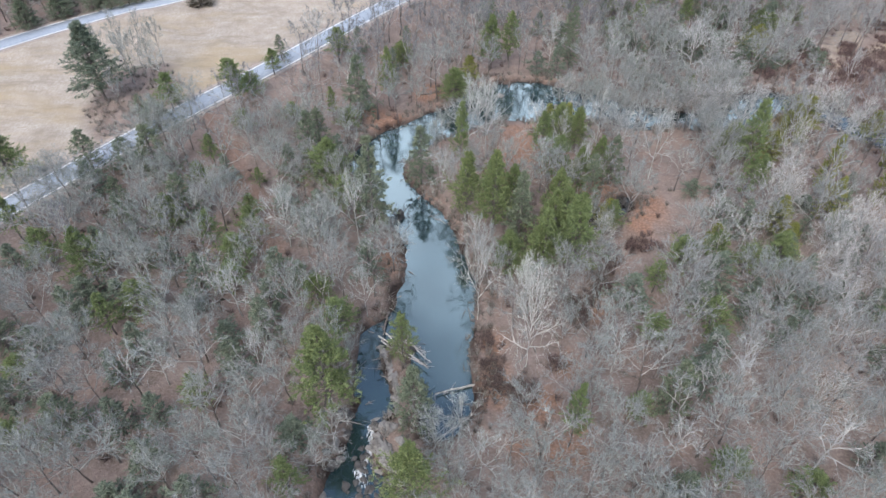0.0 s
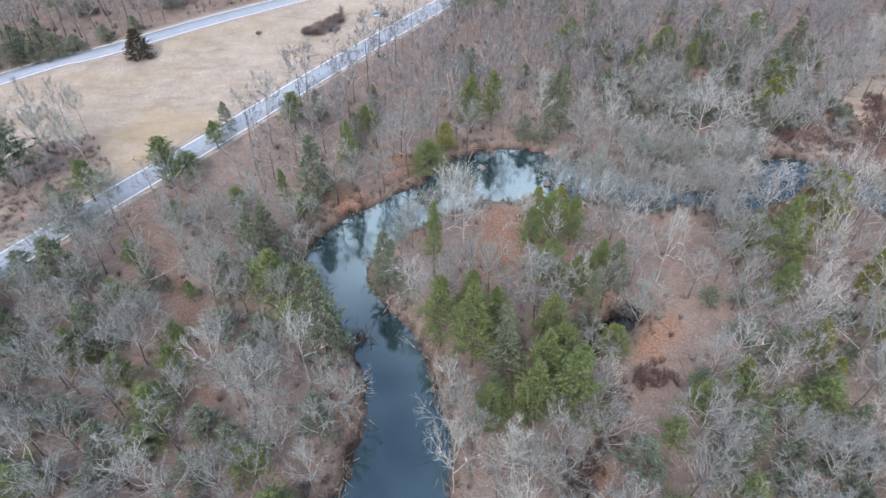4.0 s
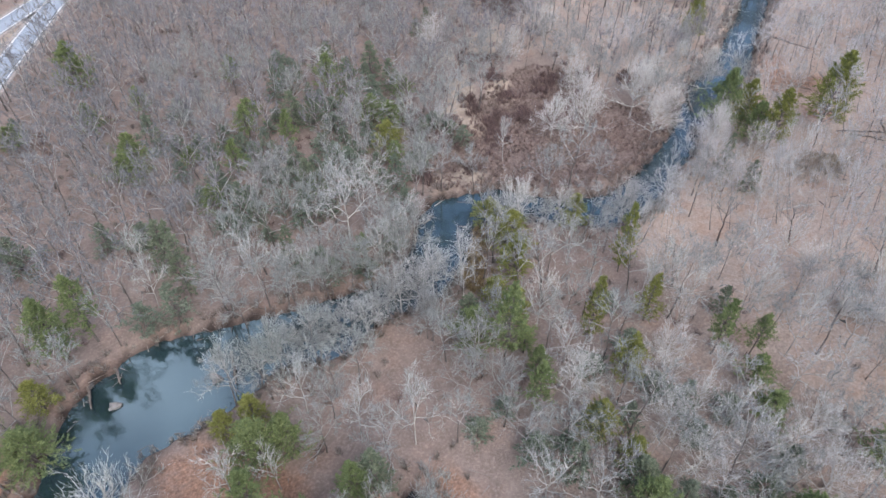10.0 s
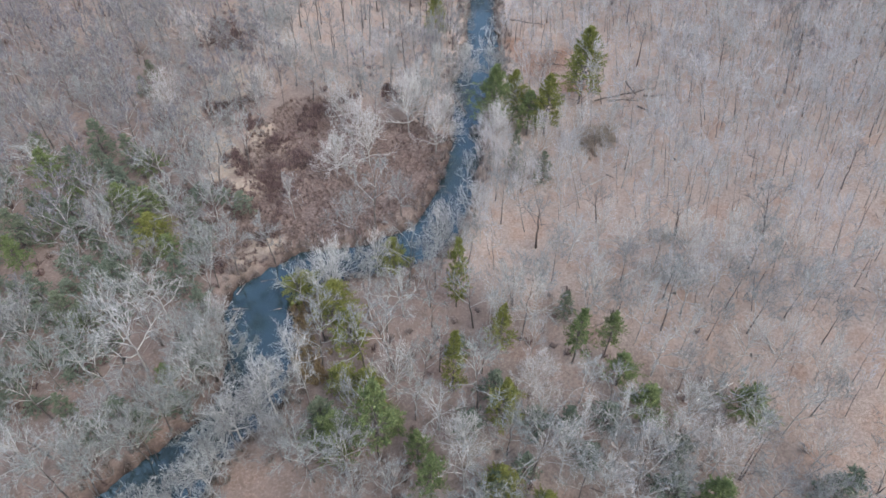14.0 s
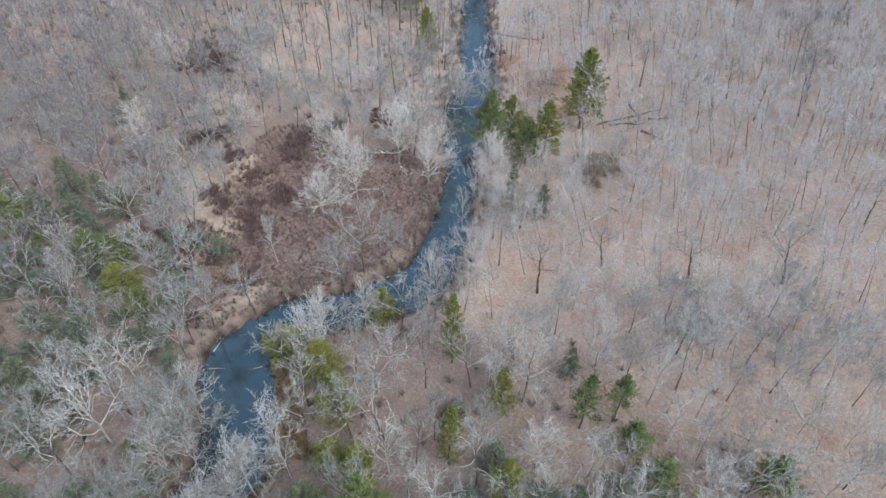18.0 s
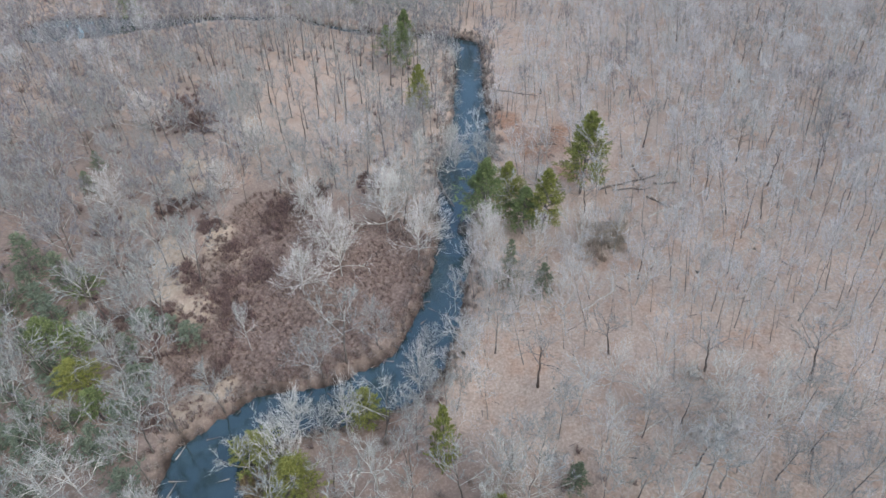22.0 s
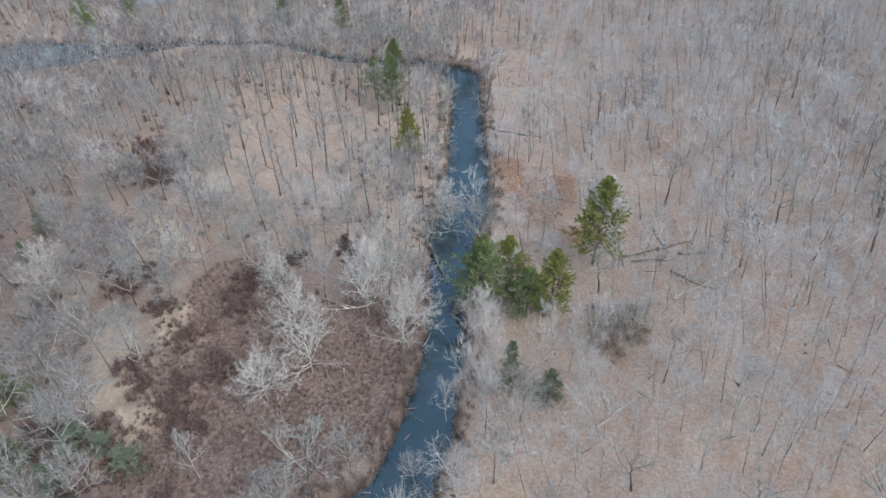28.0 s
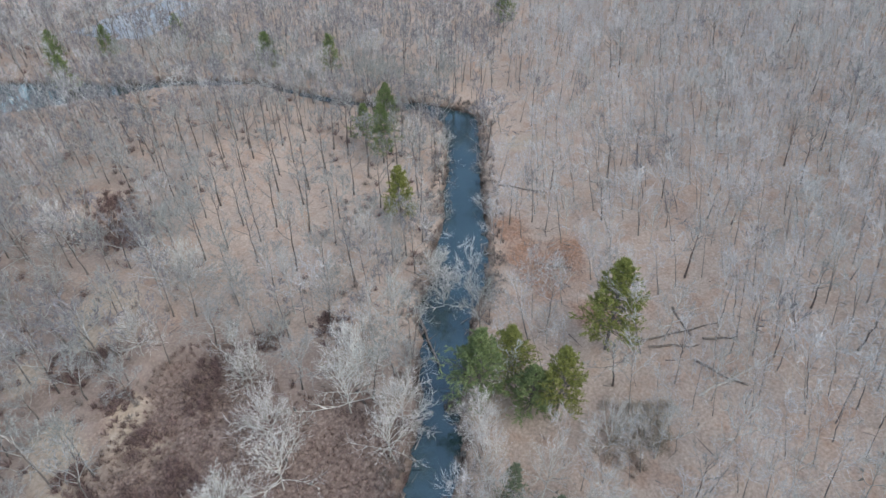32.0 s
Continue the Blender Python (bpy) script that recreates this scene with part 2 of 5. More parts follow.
ASPHALT = plain_material("worn_pale_asphalt", (0.26, 0.305, 0.36), (0.37, 0.42, 0.48), 1.4, 0.8, 0.4, 0.15)
PAINT = plain_material("white_road_paint", (0.62, 0.62, 0.60), (0.82, 0.82, 0.80), 2.0, 0.7, 0.3, 0.05)
GRAVEL = plain_material("roadside_gravel", (0.26, 0.22, 0.19), (0.46, 0.41, 0.37), 1.2)
STONE = plain_material("grey_stone", (0.12, 0.116, 0.11), (0.34, 0.33, 0.315), 1.6, 0.85, 0.3, 0.6)
STONE_DARK = plain_material("wet_dark_stone", (0.03, 0.03, 0.03), (0.13, 0.125, 0.12), 1.6, 0.5, 0.4, 0.6)
HEMLOCK_GREY = needle_material("grey_green_pine_needles", (0.062, 0.08, 0.058), (0.155, 0.187, 0.135), (0.265, 0.305, 0.225))
FOAM = plain_material("white_water", (0.55, 0.60, 0.64), (0.86, 0.88, 0.90), 2.5, 0.5, 0.4, 0.8)
LOGWOOD = bark_material("weathered_log", (0.09, 0.075, 0.065), (0.30, 0.26, 0.23), 2.0)
LOGPALE = bark_material("bleached_log", (0.32, 0.29, 0.26), (0.66, 0.63, 0.58), 2.0)
SIGN_BLUE = plain_material("blue_sign_panel", (0.03, 0.16, 0.45), (0.05, 0.22, 0.58), 3.0, 0.5)
STEEL = plain_material("galvanised_steel", (0.30, 0.31, 0.32), (0.5, 0.51, 0.52), 6.0, 0.4, 0.5)


# ---- mesh helpers ----
def mesh_of(name, verts, tris, mats, index=None):
    """One mesh from arrays of corners and triangles."""
    me = bpy.data.meshes.new(name)
    verts, tris = np.asarray(verts, np.float32), np.asarray(tris, np.int32)
    me.vertices.add(len(verts))
    me.vertices.foreach_set("co", verts.ravel())
    me.loops.add(tris.size)
    me.loops.foreach_set("vertex_index", tris.ravel())
    me.polygons.add(len(tris))
    me.polygons.foreach_set("loop_start", np.arange(0, tris.size, 3, dtype=np.int32))
    for mat in mats:
        me.materials.append(mat)
    if index is not None:
        me.polygons.foreach_set("material_index", np.asarray(index, np.int32))
    me.update(calc_edges=True)
    return me


def part(name, me, parent, label=""):
    """One mesh object under a thing or a part."""
    ob = new(name, me)
    ob.parent = parent
    return tagged(ob, label)


def empty(name):
    ob = new(name)
    ob.empty_display_size = 0.5
    return ob


def tubes(segs, sides):
    """Tapered prisms along segments (p, q, r0, r1)."""
    s = np.array([(*p, *q, a, b) for p, q, a, b in segs])
    p, q, ra, rb = s[:, :3], s[:, 3:6], s[:, 6], s[:, 7]
    d = q - p
    d /= np.linalg.norm(d, axis=1, keepdims=True) + 1e-9
    ref = np.where(np.abs(d[:, 2:3]) > 0.9, [[1.0, 0, 0]], [[0, 0, 1.0]])
    u = np.cross(d, ref)
    u /= np.linalg.norm(u, axis=1, keepdims=True)
    v = np.cross(d, u)
    a = np.arange(sides) * 2 * np.pi / sides
    ring = u[:, None] * np.cos(a)[None, :, None] + v[:, None] * np.sin(a)[None, :, None]
    verts = np.concatenate([p[:, None] + ring * ra[:, None, None], q[:, None] + ring * rb[:, None, None]], 1).reshape(-1, 3)
    i = np.arange(sides)
    j = (i + 1) % sides
    one = np.concatenate([np.stack([i, j, j + sides], 1), np.stack([i, j + sides, i + sides], 1)])
    return verts, (one[None] + (np.arange(len(s)) * 2 * sides)[:, None, None]).reshape(-1, 3)


def sweep(path, radii, sides):
    """One connected tapered stem through a line of points."""
    p, r = np.array(path), np.array(radii)
    d = np.gradient(p, axis=0)
    d /= np.linalg.norm(d, axis=1, keepdims=True)
    u = np.cross(d, [0.31, 0.95, 0.05])
    u /= np.linalg.norm(u, axis=1, keepdims=True)
    v = np.cross(d, u)
    a = np.arange(sides) * 2 * np.pi / sides
    verts = (p[:, None] + (u[:, None] * np.cos(a)[None, :, None] + v[:, None] * np.sin(a)[None, :, None]) * r[:, None, None]).reshape(-1, 3)
    i = np.arange(sides)
    j = (i + 1) % sides
    one = np.concatenate([np.stack([i, j, j + sides], 1), np.stack([i, j + sides, i + sides], 1)])
    tris = (one[None] + (np.arange(len(p) - 1) * sides)[:, None, None]).reshape(-1, 3)
    tip = len(verts) - sides
    cap = np.stack([np.full(sides - 2, tip), tip + 1 + np.arange(sides - 2), tip + 2 + np.arange(sides - 2)], 1)
    return verts, np.concatenate([tris, cap])


def slivers(segs):
    """Thin pointed twigs or needles: (p, q, width)."""
    s = np.array([(*p, *q, w) for p, q, w in segs])
    p, q, w = s[:, :3], s[:, 3:6], s[:, 6:7]
    d = q - p
    side = np.cross(d, np.random.RandomState(len(s)).normal(size=d.shape))
    side /= np.linalg.norm(side, axis=1, keepdims=True) + 1e-9
    verts = np.stack([p - side * w / 2, p + side * w / 2, q], 1).reshape(-1, 3)
    return verts, np.arange(len(verts)).reshape(-1, 3)


def join(*pieces):
    verts, tris, n = [], [], 0
    for v, f in pieces:
        verts.append(v)
        tris.append(f + n)
        n += len(v)
    return np.concatenate(verts), np.concatenate(tris)


def unit(v):
    return v / (np.linalg.norm(v) + 1e-9)


# ---- the lie of the land ----
S = 1.4583
SPILL = [(-8.5, 0, 8), (-9, 16, 8), (-8.8, 28.5, 6.7), (-9.6, 32.5, 3.6), (-9.2, 35.1, 2.6), (-8.7, 37.7, 2.4), (-7.6, 40.3, 3.0), (-8.3, 43.2, 3.3), (-9.1, 46, 2.6), (-8.9, 49.1, 2.3), (-6, 52.4, 2.8)]
POOL = [(-0.3, 38.2, 4.5), (1, 41.6, 5.1), (0, 45.6, 6.7), (-0.2, 49.9, 6.0), (-1.1, 54.1, 9.7), (-0.8, 59.7, 9.1), (-1.2, 64.4, 8), (-2, 69, 7.2), (-4.6, 74, 7.2), (-6.9, 78, 5.8), (-9.4, 82.4, 5.8), (-11.2, 86.5, 8.4), (-10, 90.1, 8.8), (-8, 92.6, 8.5), (-4, 96, 8.3), (0.6, 99.2, 8.3)]
OXBOW = [(0.6, 99.2, 8.3), (3.9, 101, 7.5), (7.4, 105, 10), (11.6, 107.2, 12), (16.8, 107, 14), (22.9, 105.8, 11.5), (29.6, 104.4, 8.4), (35.5, 101.5, 8.5), (40, 101, 6.7), (45, 100, 5.4), (51, 99.6, 7), (57, 103, 7.7), (61.3, 106.5, 7.9), (65, 105.4, 7.2), (69.8, 103.5, 6.5), (73.3, 98.8, 5.4), (78.9, 92.8, 6.5)]
STRAIGHT = [(78.9, 92.8, 6.5), (83, 90.5, 6.5), (89, 90.4, 5.7), (96.5, 91.5, 4.8), (103, 92.7, 4.9), (110.3, 94.9, 4.2), (122.6, 99, 6.4), (129.7, 99.8, 7), (138.5, 102.2, 7), (151.9, 106.8, 5.2), (163.8, 111, 5.7), (174, 115.3, 6)]
FAR_CREEK = [(174, 115.3, 6), (176, 124.9, 2.6), (173, 135, 1.6), (172.3, 147, 1.4), (173, 162.6, 1.6), (167, 180, 2.4), (160, 189.4, 5.5), (152, 204, 12.8), (147, 214, 15)]
HOLLOW = [(22.6, 71.8, 0.8), (24.6, 73.2, 2.0), (26.2, 74.6, 2.5), (28.0, 75.9, 2.2), (29.2, 77.2, 1.0)]
REACHES = [SPILL, POOL, OXBOW, STRAIGHT, FAR_CREEK, HOLLOW]
NEAR_ROAD = [(-150, 18), (-104, 85), (-80, 120), (-66.7, 139), (-47.2, 165), (-26.5, 194.5), (-6, 222), (21.6, 258), (70, 322), (120, 385)]
FAR_ROAD = [(-220, 70), (-160, 142), (-131, 177), (-104, 202), (-93.3, 208), (-69, 226.6), (-51.6, 238.6), (-18.9, 260.5), (30, 296), (90, 340)]


def smooth(a, lo, hi):
    t = np.clip((a - lo) / (hi - lo), 0, 1)
    return t * t * (3 - 2 * t)


def from_line(x, y, pts, widths=None):
    """Distance to a line of points, less its half width, and on which side (left is positive)."""
    best, side = np.full(np.shape(x), 1e9), np.zeros(np.shape(x))
    for i in range(len(pts) - 1):
        (ax, ay), (bx, by) = pts[i][:2], pts[i + 1][:2]
        dx, dy = bx - ax, by - ay
        t = np.clip(((x - ax) * dx + (y - ay) * dy) / (dx * dx + dy * dy), 0, 1)
        d = np.hypot(x - ax - t * dx, y - ay - t * dy)
        if widths is not None:
            d = d - (widths[i] + t * (widths[i + 1] - widths[i])) / 2
        near = d < best
        best = np.where(near, d, best)
        side = np.where(near, dx * (y - ay) - dy * (x - ax), side)
    return best, side


def rounded(pts):
    """A finer line through the points, with its corners eased."""
    p = np.array(pts, float)
    out = []
    for i in range(len(p) - 1):
        a, b, c, d = p[max(i - 1, 0)], p[i], p[i + 1], p[min(i + 2, len(p) - 1)]
        for t in np.linspace(0, 1, 4, endpoint=False):
            out.append(0.5 * (2 * b + (c - a) * t + (2 * a - 5 * b + 4 * c - d) * t * t + (3 * b - a - 3 * c + d) * t ** 3))
    return np.array(out + [p[-1]])


LINES = [rounded([(a * S, b * S, w * S) for a, b, w in r]) for r in REACHES]
NEAR_LINE, FAR_LINE = rounded(NEAR_ROAD), rounded(FAR_ROAD)


def waves(x, y, scale, seed):
    """Smooth uneven field between about -1 and 1."""
    r = np.random.RandomState(seed)
    out = 0
    for k in range(6):
        a, f, ph = r.uniform(0, 6.28), r.uniform(0.5, 1.8) / scale, r.uniform(0, 6.28)
        out = out + np.sin((x * np.cos(a) + y * np.sin(a)) * f * 6.28 + ph)
    return out / 3.0


def shore(x, y):
    """Metres from the water's edge (negative in the water)."""
    x, y = np.asarray(x, float), np.asarray(y, float)
    d = np.full(np.shape(x), 1e9)
    for line in LINES:
        d = np.minimum(d, from_line(x, y, line, line[:, 2])[0])
    return d + 0.45 * waves(x, y, 9.0, 3) + 0.25 * waves(x, y, 3.5, 4)


def roads(x, y):
    """Distances to both road lines, and how far up the road bank a place lies."""
    dn, sn = from_line(x, y, NEAR_LINE)
    df, sf = from_line(x, y, FAR_LINE)
    return dn * np.sign(sn), df * np.sign(sf)


def inside(x, y, poly):
    """How far inside a polygon a place lies (metres, negative outside)."""
    x, y = np.asarray(x, float), np.asarray(y, float)
    hit, d = np.zeros(np.shape(x), bool), np.full(np.shape(x), 1e9)
    for (ax, ay), (bx, by) in zip(poly, poly[1:] + poly[:1]):
        cross = ((ay > y) != (by > y)) & (x < (bx - ax) * (y - ay) / (by - ay + 1e-9) + ax)
        hit ^= cross
        t = np.clip(((x - ax) * (bx - ax) + (y - ay) * (by - ay)) / ((bx - ax) ** 2 + (by - ay) ** 2), 0, 1)
        d = np.minimum(d, np.hypot(x - ax - t * (bx - ax), y - ay - t * (by - ay)))
    return np.where(hit, d, -d)


TRAIL = [(-59.9, 139.7), (-51.9, 129.3), (-46.4, 118.6), (-40.3, 107.2), (-34.8, 94.6)]
MARSH = [(131, 184), (153, 187), (159, 180), (150, 163), (156, 152), (152, 140.5), (136, 135.5), (123, 138), (115, 146), (104, 156), (97, 162), (95, 169), (104, 174), (112, 172)]


HILL_FOOT = [(112, 140), (130, 131.8), (150, 135), (179, 144), (202, 149), (254, 168), (420, 230)]


def hill(x, y):
    """The hillside that climbs away from the river's straight reach."""
    d, side = from_line(x, y, HILL_FOOT)
    k = np.minimum(np.where(side < 0, d, -d), 170) - 18
    return 0.085 * (k + np.sqrt(k * k + 60)) * smooth(x, 92, 122) * (side < 0)


def land(x, y):
    x, y = np.asarray(x, float), np.asarray(y, float)
    s = shore(x, y)
    dn, df = roads(x, y)
    h = 1.15 + 0.45 * waves(x, y, 30, 1) + 0.22 * waves(x, y, 8, 2)
    h = h + 5.35 * smooth(dn, -26, -5)
    flat = smooth(np.abs(dn), 6.5, 4.2) + smooth(np.abs(df), 6.5, 4.2)
    h = np.where(dn > -12, h * (1 - np.clip(flat, 0, 1)) + 6.5 * np.clip(flat, 0, 1), h)
    h = h + hill(x, y)
    bank = smooth(s, -0.3, 1.9)
    low = -0.5 - 1.2 * smooth(-s, 0, 4) - 1.0 * smooth(-y, -57, -49)
    return np.where(s > 6, h, low + (h - low) * bank)


def slope_side(x, y):
    """The pale open slope east of the river, with slender trunks."""
    x, y = np.asarray(x, float), np.asarray(y, float)
    u = x + 5 * waves(x, y, 25, 21)
    east = smooth(u + 0.55 * np.clip(78 - y, 0, 40), 102, 116) * smooth(128 + (x - 115) * 0.25 - y, 0, 5)
    east = np.maximum(east, 0.8 * smooth(inside(x, y, GLADE) + 2 * waves(x, y, 12, 22), -3, 4))
    return np.maximum(east, 0.55 * smooth(u, 150, 175))


THICKET = [(-91.2, 140.9), (-91.6, 152.0), (-89.5, 159.2), (-77.8, 165.5), (-69.6, 152.0), (-71.6, 144.1), (-75.1, 132.8), (-82.0, 128.0)]
GLADE = [(222, 205), (205, 176), (186, 180), (165, 192), (180, 206), (200, 214)]


def build_ground():
    xs = np.concatenate([-np.geomspace(4000, 190, 14), np.arange(-170, 420.1, 1.6), np.geomspace(440, 4000, 14)])
    ys = np.concatenate([-np.geomspace(4000, 25, 14), np.arange(0, 405.1, 1.6), np.geomspace(425, 4000, 14)])
    gx, gy = np.meshgrid(xs, ys)
    x, y = gx.ravel(), gy.ravel()
    z = land(x, y)
    nx, ny = len(xs), len(ys)
    i, j = np.meshgrid(np.arange(nx - 1), np.arange(ny - 1))
    a = (j * nx + i).ravel()
    tris = np.concatenate([np.stack([a, a + 1, a + nx + 1], 1), np.stack([a, a + nx + 1, a + nx], 1)])
    me = mesh_of("ground", np.stack([x, y, z], 1), tris, [GROUND])
    me.polygons.foreach_set("use_smooth", np.ones(len(tris), bool))
    s = shore(x, y)
    dn, df = roads(x, y)
    rag = waves(x, y, 7, 9)
    fields = {}
    fields["turf"] = smooth(dn + 1.2 * rag, 2.5, 6) * smooth(-df + 1.2 * rag, 2.5, 6) * (dn > 0) * (df < 0)
    fields["turf"] *= 1 - smooth(inside(x, y, THICKET) + 1.5 * rag, -2, 2)
    fields["turf"] = np.maximum(fields["turf"], 0.4 * smooth(np.abs(df), 7.5, 4.5) * (df > 0))
    m = inside(x, y, MARSH)
    fields["marsh"] = smooth(m + 1.6 * rag, -2, 2)
    straw = 0
    for cx, cy, r in ((116, 176, 5), (134, 184, 4.5), (128, 191, 7), (140, 187, 4), (159, 208, 6), (152, 204, 5), (104, 163, 5), (121, 184, 5), (98, 164, 4), (156.5, 210, 6), (130, 193.5, 5), (118.5, 179, 5), (135, 180, 4), (138.5, 208, 4), (245, 148, 5)):
        straw = np.maximum(straw, smooth(np.hypot(x - cx, y - cy) / r + 0.35 * rag, 1.1, 0.5))
    straw = np.maximum(straw, 0.15 * smooth(np.abs(m - 0.5 + rag), 2.2, 0.6) * smooth(s, 9, 5) * (y < 168))
    fields["straw"] = straw * 0.85
    rust = 0.32 * smooth(s + 1.6 * rag, 6.5, 0.5) * smooth(waves(x, y, 26, 12), -0.4, 0.5) * (x < 110)
    for cx, cy, r in ((20, 133, 11), (24, 126, 10), (36, 113, 6), (46, 108, 5), (42, 103, 4), (-10, 93, 4.5), (-15, 145, 7), (-4, 158, 6), (29, 79, 3.5), (20, 50, 5), (9, 61, 5), (16, 58, 4), (9, 71, 3), (22, 66, 3), (13, 50, 3), (14, 118, 7), (196, 128, 7), (205, 126, 6), (201, 135, 6), (210, 140, 5), (188, 118, 5)):
        rust = np.maximum(rust, smooth(np.hypot(x - cx, y - cy) / r + 0.3 * rag, 1.15, 0.5))
    rust = np.maximum(rust, 0.6 * smooth(from_line(x, y, TRAIL)[0] + 0.7 * rag, 3.0, 1.2))
    fields["rust"] = rust * (1 - fields["turf"])
    fields["mud_undercut"] = smooth(s + 0.5 * rag, 1.5, 0.8)
    fields["pale"] = np.clip(slope_side(x, y) + 0.55 * smooth(x, 145, 180) * (1 - 0.85 * smooth(y - 0.35 * (x - 200), 210, 236)) + 0.5 * smooth(x, 40, 70) * smooth(-y, -118, -98), 0, 1)
    for key, values in fields.items():
        me.attributes.new(key, "FLOAT", "POINT").data.foreach_set("value", np.asarray(values, np.float32))
    tagged(new("ground", me), "leaf-littered forest floor with field, banks and marsh", "ground", kind="structure")


def build_water(name, label, category, mat, box, step, mask):
    xs, ys = np.arange(box[0], box[1], step), np.arange(box[2], box[3], step)
    gx, gy = np.meshgrid(xs, ys)
    x, y = gx.ravel(), gy.ravel()
    pond = np.hypot(x - 38, y - 108) < 9
    keep = (shore(x, y) < 3.0) & (pond if mask else ~pond)
    z = -0.75 * smooth(-y, -58, -50)
    nx = len(xs)
    i, j = np.meshgrid(np.arange(nx - 1), np.arange(len(ys) - 1))
    a = (j * nx + i).ravel()
    a = a[keep[a] | keep[a + 1] | keep[a + nx] | keep[a + nx + 1]]
    tris = np.concatenate([np.stack([a, a + 1, a + nx + 1], 1), np.stack([a, a + nx + 1, a + nx], 1)])
    used, back = np.unique(tris, return_inverse=True)
    me = mesh_of(name, np.stack([x, y, z], 1)[used], back.reshape(-1, 3), [mat])
    me.polygons.foreach_set("use_smooth", np.ones(len(me.polygons), bool))
    tagged(new(name, me), label, category, kind="structure")


def ribbon(name, line, offset, width, lift, mat, parent=None, dash=None):
    """A strip laid along a road line."""
    p = np.array(line)[:, :2]
    d = np.gradient(p, axis=0)
    d /= np.linalg.norm(d, axis=1, keepdims=True)
    nrm = np.stack([-d[:, 1], d[:, 0]], 1)
    rows = []
    for o, zz in ((offset - width / 2, lift - 0.12), (offset - width / 2, lift), (offset + width / 2, lift), (offset + width / 2, lift - 0.12)):
        rows.append(np.column_stack([p + nrm * o, np.full(len(p), 6.5 + zz)]))
    v = np.stack(rows, 1).reshape(-1, 3)
    a = (np.arange(len(p) - 1)[:, None] * 4 + np.arange(3)[None]).ravel()
    tris = np.concatenate([np.stack([a, a + 4, a + 5], 1), np.stack([a, a + 5, a + 1], 1)])
    ob = new(name, mesh_of(name, v, tris, [mat]))
    ob.parent = parent
    return ob


def build_roads():
    for name, line in (("road_1", NEAR_LINE), ("road_2", FAR_LINE)):
        road = tagged(ribbon(name, line, 0, 7.2, 0.10, ASPHALT), "pale worn two-lane asphalt road with white edge lines", "road", kind="structure")
        for side in (-1, 1):
            ribbon("edge_line", line, side * 3.2, 0.42, 0.106, PAINT, road)
            ribbon("gravel_shoulder", line, side * 4.25, 1.3, 0.06, GRAVEL, road)


build_ground()
build_water("water", "smooth slate-blue river winding through bare woods", "river", WATER, (-40, 300, -3, 320), 1.3, False)
build_water("water_pond", "small woodland pond, colour darkened for reflected trees, beside fallen leaves", "pond", POND, (25, 52, 95, 122), 0.6, True)
build_roads()


# ---- trees ----
def grow(rng, p, d, length, steps, wobble, lift):
    """Crooked lines that start at p along d, each of its own length."""
    pts = [p]
    for k in range(steps):
        d = d + rng.normal(0, wobble, d.shape) + np.array([0, 0, lift])
        d = d / np.linalg.norm(d, axis=1, keepdims=True)
        p = p + d * (length / steps)[:, None]
        pts.append(p)
    return np.stack(pts, 1)


def offshoots(rng, pts, count, lo, hi, angle):
    """Places and ways of side shoots along crooked lines, and how far along each one sits."""
    n, k = len(pts), pts.shape[1] - 1
    t = lo + (hi - lo) * (np.arange(count)[None] + rng.uniform(0, 0.95, (n, count))) / count
    seg = np.minimum((t * k).astype(int), k - 1)
    row = np.arange(n)[:, None]
    p0, p1 = pts[row, seg], pts[row, seg + 1]
    p = p0 + (p1 - p0) * (t * k - seg)[..., None]
    way = (p1 - p0).reshape(-1, 3)
    way = way / (np.linalg.norm(way, axis=1, keepdims=True) + 1e-9)
    across = np.cross(way, rng.normal(0, 1, way.shape))
    across /= np.linalg.norm(across, axis=1, keepdims=True) + 1e-9
    a = (angle * rng.uniform(0.65, 1.3, len(way)))[:, None]
    return p.reshape(-1, 3), way * np.cos(a) + across * np.sin(a), t.ravel(), np.repeat(np.arange(n), count)


def stems(pts, r0, r1, sides):
    """Tapered connected prisms along crooked lines."""
    n, k = pts.shape[:2]
    d = np.gradient(pts, axis=1)
    d /= np.linalg.norm(d, axis=2, keepdims=True) + 1e-9
    u = np.cross(d, np.array([0.31, 0.94, 0.13]))
    u /= np.linalg.norm(u, axis=2, keepdims=True) + 1e-9
    v = np.cross(d, u)
    a = np.arange(sides) * 2 * np.pi / sides
    r = r0[:, None] + (r1 - r0)[:, None] * np.linspace(0, 1, k)[None]
    ring = u[:, :, None] * np.cos(a)[:, None] + v[:, :, None] * np.sin(a)[:, None]
    verts = (pts[:, :, None] + ring * r[:, :, None, None]).reshape(-1, 3)
    i = np.arange(sides)
    j = (i + 1) % sides
    one = np.concatenate([np.stack([i, j, j + sides], 1), np.stack([i, j + sides, i + sides], 1)])
    one = (one[None] + (np.arange(k - 1) * sides)[:, None, None]).reshape(-1, 3)
    return verts, (one[None] + (np.arange(n) * k * sides)[:, None, None]).reshape(-1, 3)


